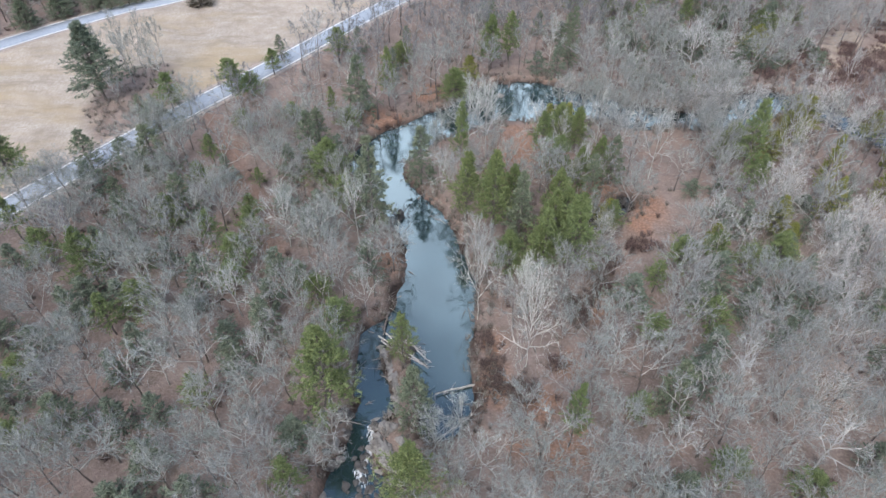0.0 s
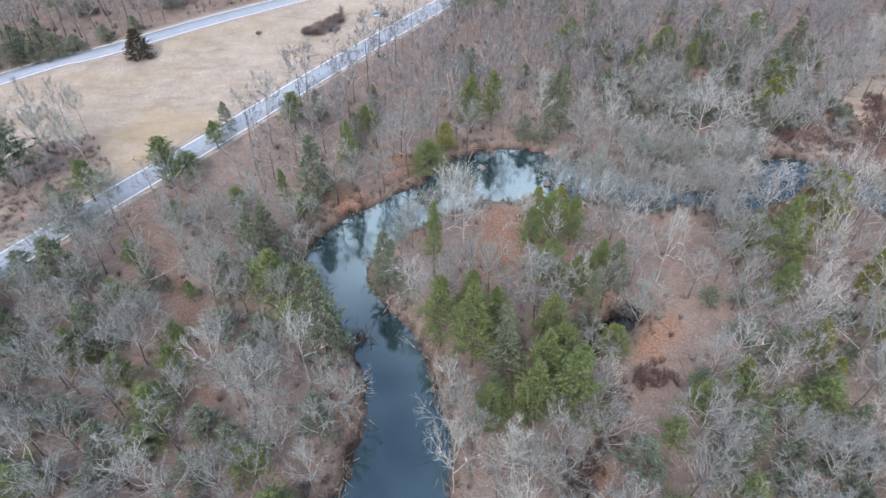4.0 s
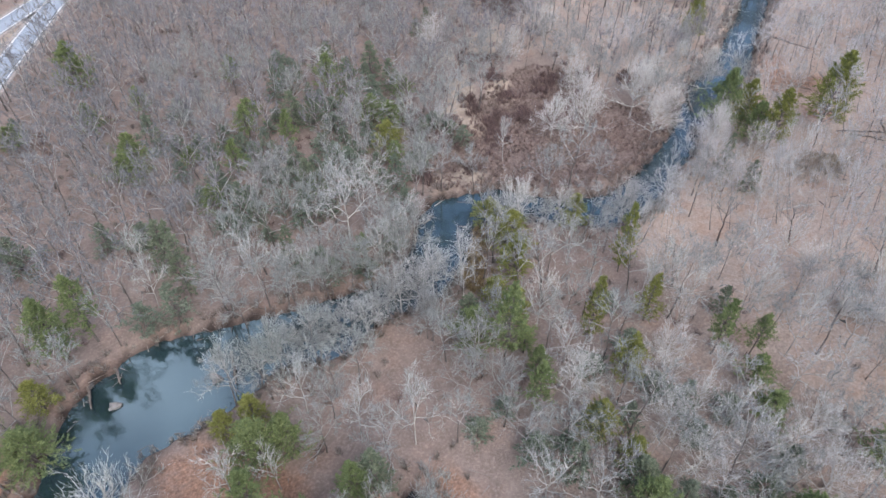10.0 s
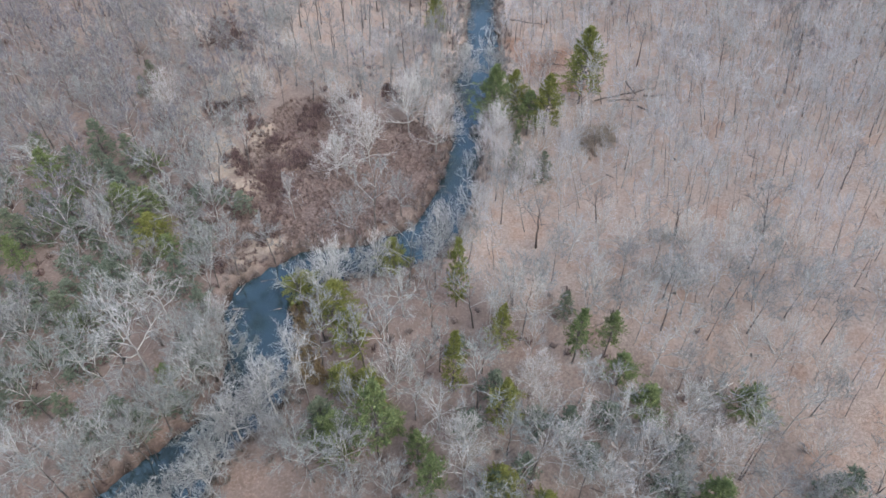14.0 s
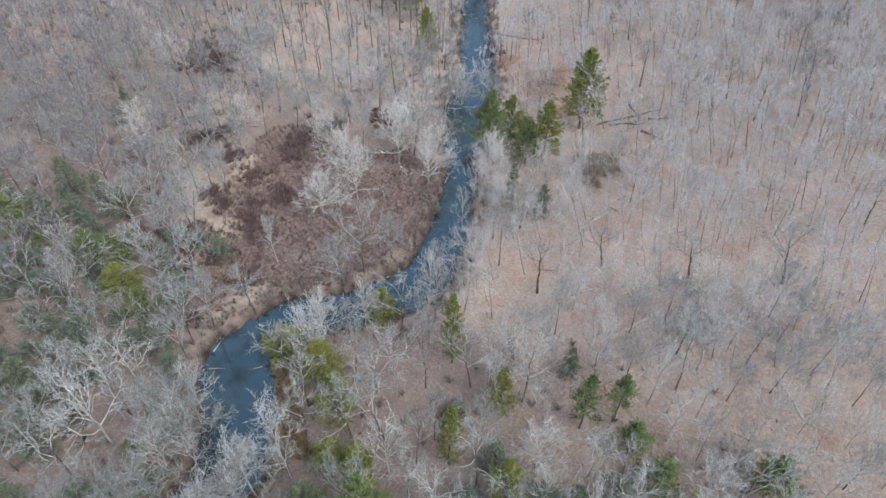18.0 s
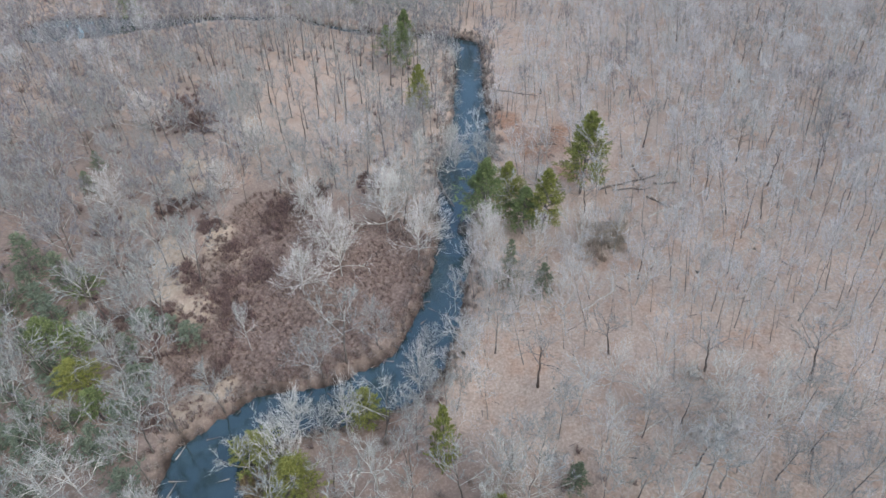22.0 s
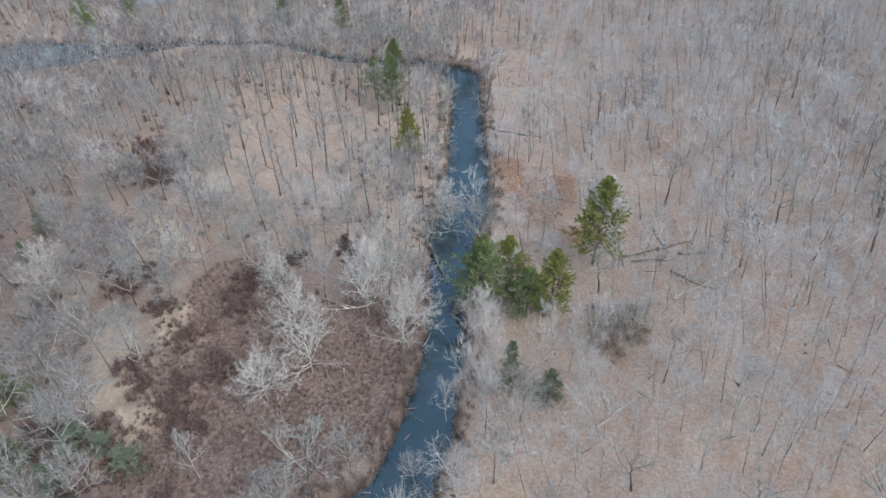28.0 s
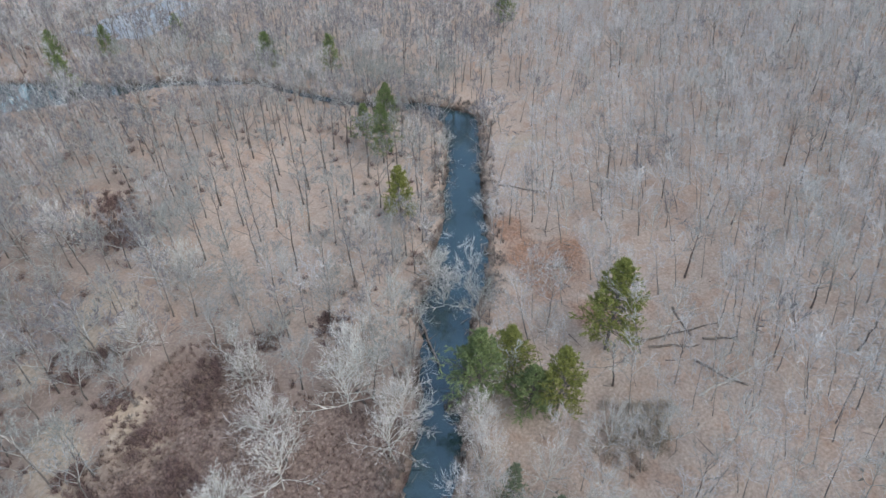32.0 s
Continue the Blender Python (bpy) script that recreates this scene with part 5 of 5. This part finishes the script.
bush_at = spread(rng, (-160, 400, 25, 370), 22000, 2.4, [], lambda x, y: wooded(x, y, 0.6) & (waves(x, y, 22, 33) + 0.5 * (shore(x, y) < 5) > 0.1) & (x < 250) & (slope_side(x, y) < 0.6))
# half the bushes dark: purplish scrub, plus shade between trees put in as colour
dark_at, bush_at = bush_at[::2], bush_at[1::2]
v, f, m = scatter(dark_at, low_kinds, rng, rng.uniform(0.7, 2.0, len(dark_at)), rng.uniform(1.0, 2.4, len(dark_at)), (1.5, 1.2))
tagged(new("dark_undergrowth", mesh_of("dark_undergrowth", v, f, [PURPLE_BRUSH], m)), "dark purplish-brown undergrowth, also standing in for shade between grey trees", "brush", kind="stuff")
v, f, m = scatter(bush_at, low_kinds, rng, rng.uniform(0.8, 2.2, len(bush_at)), rng.uniform(0.8, 1.9, len(bush_at)), (1.5, 1.2))
tagged(new("undergrowth", mesh_of("undergrowth", v, f, [UNDER], m)), "thin leafless undergrowth under the trees", "brush", kind="stuff")
patches = [(180, 225, 8), (176, 219, 6), (185, 231, 6), (174, 226, 5), (152, 178, 5), (146, 176, 4.5), (109, 188, 6), (114, 181, 4), (135, 181, 4), (143, 202, 5), (161, 174, 4), (110, 174, 4), (122, 174, 5), (104, 178, 4), (34, 92.5, 2.4), (32.3, 88.8, 2), (31, 86, 2.4), (30, 83.5, 2.6), (25, 80.8, 2), (27.6, 79.9, 2.6), (42.6, 97.2, 3), (39.5, 96.7, 2), (26, 77, 3), (148, 199, 3.5), (140, 190, 4), (127, 186, 3.5), (112, 180, 4), (124, 181, 3), (9, 62, 2.4), (12, 60, 3.2), (14, 61, 2.4), (19.7, 66.3, 1.6), (8.5, 65.5, 2.6), (8, 71, 2.4), (5.5, 58, 2), (132, 171, 4), (127, 175, 3), (120, 168, 4), (106, 164, 4), (94.6, 168, 3.5), (132, 211, 4), (168.4, 164, 4)]
at = np.concatenate([np.array([cx, cy]) + rng.normal(0, r * 0.45, (int(9 * r), 2)) for cx, cy, r in patches])
at = at[shore(at[:, 0], at[:, 1]) > 0.8]
v, f, m = scatter(at, low_kinds, rng, rng.uniform(1.0, 1.9, len(at)), rng.uniform(1.0, 1.8, len(at)), (1.5, 1.2))
tagged(new("dark_brush", mesh_of("dark_brush", v, f, [PURPLE_BRUSH], m)), "dark purplish leafless shrub patches", "brush", kind="stuff")
thick_at = spread(rng, (-125, -55, 100, 185), 2600, 0.9, [], lambda x, y: inside(x, y, THICKET) > -0.5)
v, f, m = scatter(thick_at, low_kinds, rng, rng.uniform(0.5, 1.6, len(thick_at)), rng.uniform(0.8, 1.6, len(thick_at)), (1.5, 1.2))
tagged(new("roadside_thicket", mesh_of("roadside_thicket", v, f, [UNDER], m)), "brambly brown thicket between the two roads", "brush", kind="stuff")
FIELD_PINES[0].plant(-87.6, 145.8, 21, 6.6, 0.3)
for x, y in [(-88.3, 154.4), (-80.6, 138.9), (-84.1, 158.0), (-82.0, 159.2), (-76.9, 153.2), (-77.6, 163.0), (-88.4, 163.0), (-90.7, 154.4), (-81.4, 163.0)]:
    pick.choice(GREYS).plant(x, y, pick.uniform(13, 17), pick.uniform(2.2, 3.2), pick.uniform(0, 6.28))
for x, y in [(-76.2, 139.9), (-68.6, 144.1)]:
    pick.choice(HEMLOCKS).plant(x, y, pick.uniform(5, 7), 2.4, 0.5)
reed_at = np.array([(93.5, 149), (90.5, 146.5), (87, 144.5), (84, 142), (81, 139.5), (79, 136.5)])[rng.randint(0, 6, 190)] + rng.normal(0, 1.35, (190, 2))
reed_at = reed_at[shore(reed_at[:, 0], reed_at[:, 1]) > 0.3]
v, f, m = scatter(reed_at, low_kinds, rng, rng.uniform(0.9, 2.0, len(reed_at)), rng.uniform(0.8, 1.6, len(reed_at)), (1.5, 1.2))
tagged(new("pond_brush", mesh_of("pond_brush", v, f, [REED], m)), "tawny dry brush along the pond bank", "brush", kind="stuff")

tan_at = np.array([(165, 108), (163.5, 105), (160.5, 107.5), (167, 104.5)])[rng.randint(0, 4, 130)] + rng.normal(0, 2.0, (130, 2))
v, f, m = scatter(tan_at, low_kinds, rng, rng.uniform(0.9, 2.2, len(tan_at)), rng.uniform(1.0, 2.0, len(tan_at)), (1.5, 1.2))
tagged(new("tan_brush", mesh_of("tan_brush", v, f, [STRAW], m)), "pale tan brush and dry stalks beside the pines", "brush", kind="stuff")


# ---- the field between the roads ----
CEDARS[0].plant(-79.5, 205.5, 8.6, 4.9, 0.4)
for x, y, h, r in ((-103, 206, 7, 4.2), (-108, 204, 6, 4), (-99, 210, 5, 3.6), (-113, 202, 7, 4.2), (-121, 196, 8, 4.5), (-128, 189, 8, 4.6), (-93, 216, 5, 3.4), (-86, 222, 5, 3.2), (-116, 210, 8, 4.4), (-127.8, 188.5, 9, 4.5), (-120.6, 197, 9, 4.5), (-139.5, 208.6, 12, 5), (-131.4, 210.7, 12, 5), (-124, 204, 12, 5), (-110, 212, 10, 4.4)):
    pick.choice(HEMLOCKS).plant(x, y, h, r, pick.uniform(0, 6.28))


def bush(name, label, x, y, h, r, mat, stems, width, seed):
    v, f = shrub(seed, h, r, stems, width)
    ob = tagged(new(name, mesh_of(name, v, f, [mat])), label, "bush")
    ob.location = (x, y, float(land(x, y)))
    return ob


bush("round_bush", "small round dark brown bush in dry grass", -10.2, 230.6, 1.9, 1.5, PURPLE_BRUSH, 420, 0.12, 301)
for k, (x, y, h, r) in enumerate(((-32.8, 219.4, 1.7, 3.6), (-30.0, 218.6, 1.6, 3.4), (-29.5, 222.0, 1.9, 3.8), (-26.2, 221.4, 1.8, 3.4), (-26.6, 225.0, 1.9, 3.2), (-25.0, 228.0, 2.1, 2.8))):
    tagged(bush("field_shrub", "broad low purplish shrub clump in the field", x, y, 1.25 * h, r, MAUVE, 900, 0.12, 310 + k), group="shrub clump in the field")
bush("field_sapling_clump", "tall thin leafless saplings beside a shrub clump", -23.6, 228.6, 6.5, 1.6, UNDER, 60, 0.12, 316)
bush("dry_weeds", "pale dry weeds round a broken stump", -48.0, 218.6, 1.2, 1.5, UNDER, 90, 0.1, 317)


def boxes(*items):
    """Bevelled boxes joined into one mesh: centre and size."""
    bm = bmesh.new()
    for c, s in items:
        made = bmesh.ops.create_cube(bm, size=1, matrix=Matrix.Translation(c) @ Matrix.Diagonal((*s, 1)))
        edges = list({e for vv in made["verts"] for e in vv.link_edges})
        bmesh.ops.bevel(bm, geom=edges, offset=min(s) * 0.15, segments=1, affect="EDGES")
    return bm


def solid(name, bm, mat, parent=None, label=""):
    me = bpy.data.meshes.new(name)
    bm.to_mesh(me)
    bm.free()
    me.materials.append(mat)
    ob = new(name, me)
    ob.parent = parent
    return tagged(ob, label)


def road_sign(x, y, turn):
    sign = tagged(empty("road_sign"), "blue and white roadside sign on two steel posts", "sign")
    sign.matrix_basis = pose(x, y, float(land(x, y)), 0, 0, turn)
    for side in (-0.7, 0.7):
        solid("post", boxes(((side, 0, 0.9), (0.09, 0.09, 2.2))), STEEL, sign)
    panel = solid("panel", boxes(((0, 0.07, 1.75), (2.2, 0.06, 1.1))), SIGN_BLUE, sign, "blue sign panel")
    solid("white_band", boxes(((0, 0.04, 1.55), (1.9, 0.012, 0.35))), PAINT, panel, "unreadable white lettering band")


road_sign(-12.6, 229.0, 8)


# ---- fallen wood ----
def fallen_log(name, label, x, y, x2, y2, r, mat, seed, lift=0.0, z=None, stubs=5):
    rg = np.random.RandomState(seed)
    a, b = np.array([x, y]), np.array([x2, y2])
    pts = [a + (b - a) * t for t in np.linspace(0, 1, 7)]
    path = [np.array([*p, (float(land(*p)) if z is None else z) + r * 0.6 + lift * t + rg.normal(0, 0.05)]) for p, t in zip(pts, np.linspace(0, 1, 7))]
    for k in range(1, 6):
        path[k][:2] += rg.normal(0, 0.12, 2)
    log = tagged(new(name, mesh_of(name, *sweep(path, [r * (1 - 0.6 * k / 6) for k in range(7)], 7), [mat])), label, "fallen log", "fallen logs")
    for k in range(stubs):
        t = rg.uniform(0.35, 0.98)
        s = path[0] + (path[-1] - path[0]) * t
        d = unit(np.array([*rg.normal(0, 1, 2), 0.5])) * rg.uniform(0.6, 2.2)
        part("branch_stub", mesh_of("branch_stub", *sweep([s, s + d * 0.5, s + d], [r * 0.28, r * 0.2, 0.02], 4), [mat]), log)
    return log


def logs(label, mat, r, rows, **more):
    for k, row in enumerate(rows):
        fallen_log("fallen_log", label, *row, r, mat, 400 + k + int(r * 1000), **more)


logs("grey weathered log lying on leaf litter", LOGWOOD, 0.26, [(181.2, 110.1, 189.7, 96), (181.3, 106.9, 183.9, 98.8), (185.4, 98.3, 187.2, 92.9), (7.2, 126.4, 10.8, 121.8), (-7.4, 157.5, 0.6, 159.6), (199.4, 129.3, 199.7, 124.3), (180.6, 99.2, 176.8, 90.8), (191.9, 104, 185.7, 100.2), (-52, 124, -48, 121), (30.5, 64, 34, 63), (66, 110, 70, 103), (224, 148, 224.5, 135.7), (18, 119, 21, 113), (23, 112, 25.5, 117), (9, 113, 15, 112)])
logs("pale bleached trunk fallen among bare trees", LOGPALE, 0.22, [(173, 97.9, 185.6, 86.2), (109.2, 64.5, 114.1, 68.7), (117.7, 92.5, 123.8, 87.4), (98.6, 74.3, 102.9, 70), (142.4, 106, 149.3, 101.1)])
logs("dark wet trunk lying in the river", LOGWOOD, 0.3, [(178.4, 150.4, 167.2, 141), (-10.3, 79, -11, 73), (36, 155.6, 33, 148.5), (14.5, 166, 13, 160.5), (19.5, 167, 18.6, 162)], z=0.1, lift=0.5)
logs("pale bleached trunk reaching into the river", LOGPALE, 0.24, [(5.6, 62.6, -1.2, 60.6)], z=0.15, lift=0.3)
logs("tangled driftwood heaped on the islet", LOGPALE, 0.17, [(-11.8, 72.6, -4.2, 67.2), (-11.2, 71.6, -3.6, 66.2), (-9.5, 72.8, -3, 69), (-8.2, 71, -2.6, 65.4), (-10.5, 73.2, -6, 68.6), (-6.8, 71.8, -2.2, 67)], z=0.9)


def root_mass(name, label, x, y, r, mat, seed, z=0.0):
    rg = np.random.RandomState(seed)
    segs = []
    for k in range(70):
        a = np.array([*rg.normal(0, r * 0.4, 2), rg.uniform(0, r * 0.5)])
        segs.append((a, a + unit(rg.normal(0, 1, 3) + np.array([0, 0, 0.3])) * rg.uniform(0.4, 1.0) * r, rg.uniform(0.04, 0.12), 0.02))
    core = sweep([np.array([0, 0, -0.3]), np.array([0.2, 0.1, r * 0.4]), np.array([0.1, 0.3, r * 0.7])], [r * 0.35, r * 0.3, r * 0.15], 7)
    ob = tagged(new(name, mesh_of(name, *core, [mat])), label, "root mass")
    ob.location = (x, y, float(land(x, y)) if z is None else z)
    tagged(part("tangle", mesh_of("tangle", *tubes(segs, 4), [mat]), ob), kind="stuff")


root_mass("uprooted_stump", "black uprooted stump with tangled roots at the water", 160.6, 136.4, 2.2, STONE_DARK, 501)
root_mass("uprooted_stump", "black uprooted stump with tangled roots at the water", -9.6, 107, 2.6, STONE_DARK, 502)
root_mass("uprooted_stump", "black uprooted stump with tangled roots at the water", 3.2, 104.5, 1.8, STONE_DARK, 503)
# added beside the pond to darken it; no stump is known here
root_mass("uprooted_stump", "black uprooted stump with tangled roots at the water", 41.2, 111.6, 2.0, STONE_DARK, 509)
root_mass("deadfall", "grey heap of fallen branches on the slope", 119.3, 83.8, 3.6, LOGPALE, 504, None)
root_mass("deadfall", "grey heap of fallen branches on the slope", 121.9, 78.8, 3.4, LOGPALE, 505, None)
root_mass("deadfall", "grey heap of fallen branches on the slope", 132.2, 85.4, 2.2, LOGPALE, 506, None)
fallen_log("broken_stump", "dark broken stump leaning over the pond edge", 78.2, 141.0, 78.7, 141.6, 0.35, LOGWOOD, 507, lift=2.2, stubs=0)
fallen_log("broken_stump", "pale broken stump standing in dry weeds", -47.8, 219.5, -47.5, 219.7, 0.3, LOGPALE, 508, lift=1.3, stubs=2)


# ---- stones ----
def stone_mesh(seed, mat, flat=0.6):
    rg = np.random.RandomState(seed)
    bm = bmesh.new()
    bmesh.ops.create_icosphere(bm, subdivisions=2, radius=1)
    for vv in bm.verts:
        d = vv.co.normalized()
        k = 1 + 0.28 * math.sin(3.1 * d.x + seed) * math.cos(2.3 * d.y + 1.7 * seed) + 0.12 * rg.normal()
        vv.co = Vector((d.x * k * 1.15, d.y * k * 0.9, d.z * k * flat))
    me = bpy.data.meshes.new("boulder")
    bm.to_mesh(me)
    bm.free()
    me.materials.append(mat)
    return me


BOULDERS = [stone_mesh(s, STONE) for s in (1, 2, 3)]
WET = [stone_mesh(s, STONE_DARK) for s in (4, 5)]


def boulder(x, y, r, meshes, label, group, z=None):
    ob = tagged(new("boulder", pick.choice(meshes)), label, "rock", group)
    z = float(land(x, y)) if z is None else z
    ob.matrix_basis = pose(x, y, z + 0.1 * r, pick.uniform(-14, 14), pick.uniform(-14, 14), pick.uniform(0, 360)) @ Matrix.Diagonal((r, r * pick.uniform(0.8, 1.2), r, 1))


for k in range(46):
    t = pick.random()
    boulder(-13.6 + pick.uniform(-1.2, 1.2) + 2.6 * t, 46 + 14 * t, pick.uniform(0.35, 0.95), BOULDERS + WET, "grey boulder on the rocky spillway", "spillway boulders")
for k in range(44):
    boulder(-9.0 + pick.gauss(0, 1.5), 50 + pick.gauss(0, 3.2), pick.uniform(0.4, 1.1), BOULDERS, "grey boulder in the broken dam", "dam boulders")
for k in range(26):
    boulder(-12.2 + pick.gauss(0, 2.2), 43.5 + pick.gauss(0, 1.7), pick.uniform(0.3, 0.7), WET, "dark wet rock breaking the rapids", "rapids rocks", z=-0.75)
for k in range(24):
    boulder(-12.4 + pick.gauss(0, 1.2), 48.5 + pick.gauss(0, 2.4), pick.uniform(0.3, 0.65), WET, "dark wet rock breaking the rapids", "rapids rocks", z=-0.7)
for k in range(34):
    t = pick.random()
    boulder(-17.6 + 1.6 * t + pick.gauss(0, 0.7), 43 + 15 * t, pick.uniform(0.3, 0.9), BOULDERS + WET, "brown-grey stone along the spillway bank", "spillway boulders")
for k in range(16):
    t = k / 15
    boulder(-11.3 + 3.6 * t + 1.1 * math.sin(3 * t), 70.5 - 13.5 * t, pick.uniform(0.6, 1.0), BOULDERS, "pale stone block of the old dam wall", "old dam stones", z=0.45)
for x, y, r in ((16.1, 158.8, 0.9), (31.2, 152.4, 1.0), (52.5, 147, 0.7)):
    boulder(x, y, r, BOULDERS, "pale rock standing out of the river", "river rocks", z=0.15)
n = 0
while n < 60:
    line = LINES[pick.choice((1, 1, 2, 2, 3))]
    i = pick.randrange(2, len(line) - 2)
    d = line[i + 1, :2] - line[i - 1, :2]
    d = d / np.linalg.norm(d)
    side = pick.choice((-1, 1))
    p = line[i, :2] + np.array([-d[1], d[0]]) * side * (line[i, 2] / 2 + pick.uniform(0.2, 0.9)) + d * pick.uniform(-2, 2)
    if -0.6 < float(shore(*p)) < 1.6:
        boulder(p[0], p[1], pick.uniform(0.25, 0.6), WET, "dark wet stone at the river bank", "bank stones")
        n += 1


def build_foam():
    """White water where the spill drops between the boulders."""
    rg = np.random.RandomState(61)
    segs = []
    for k in range(260):
        t = rg.uniform()
        c = np.array([-12.0 + 0.9 * math.sin(6 * t) + rg.normal(0, 0.35), 54.5 - 9.0 * t + rg.normal(0, 0.4), 0.0])
        c[2] = -0.75 * float(smooth(-c[1], -58, -50)) + 0.05 + 0.1 * rg.uniform()
        segs.append((c, c + np.array([rg.normal(0, 0.25), -rg.uniform(0.4, 1.1), -0.04]), rg.uniform(0.1, 0.35)))
    tagged(new("white_water", mesh_of("white_water", *slivers(segs), [FOAM])), "white foaming water between boulders", "rapids", kind="stuff")


build_foam()


# ---- timber beyond the far creek ----
def lumber_stack(x, y, turn):
    stack = tagged(empty("lumber_stack"), "stack of pale sawn boards beside a paved lot", "lumber stack")
    stack.matrix_basis = pose(x, y, float(land(x, y)), 0, 0, turn)
    for side in (-1.6, 1.6):
        solid("bearer", boxes(((side, 0, 0.12), (0.2, 2.4, 0.24))), LOGWOOD, stack)
    for row in range(4):
        for k in range(4):
            solid("board", boxes(((0.12 * (row % 2), -0.9 + 0.6 * k, 0.38 + 0.3 * row), (5.0 - 0.3 * k, 0.52, 0.26))), LOGPALE, stack)


def rail_frame(x, y, turn):
    frame_thing = tagged(empty("rail_fence"), "short brown wooden rail fence among slim trees", "fence")
    frame_thing.matrix_basis = pose(x, y, float(land(x, y)), 0, 0, turn)
    for k in range(4):
        solid("post", boxes(((2.4 * k, 0, 0.8), (0.26, 0.26, 2.2))), LOGWOOD, frame_thing)
    for z in (0.7, 1.5):
        solid("rail", boxes(((3.6, 0.16, z), (7.8, 0.12, 0.24))), LOGWOOD, frame_thing)


lumber_stack(265.7, 316.5, 40)
rail_frame(279.5, 217, -62)
GREYS[1].plant(1.3, 246.5, 11, 3.6, 1.0)


# ---- paved lot beyond the far creek ----
lot = solid("paved_lot", boxes(((283, 308, float(land(283, 308)) + 0.25), (40, 30, 0.4))), ASPHALT)
tagged(lot, "pale paved lot beyond the woods", "paved lot", kind="structure")

stand(SYCAMORES, [(143.2, 124.7, 11, 3.2), (142.4, 117.5, 11, 3.4), (146.1, 110.8, 12, 3.6), (136.6, 117.8, 10, 3.0), (125.5, 131, 9, 3.0)])
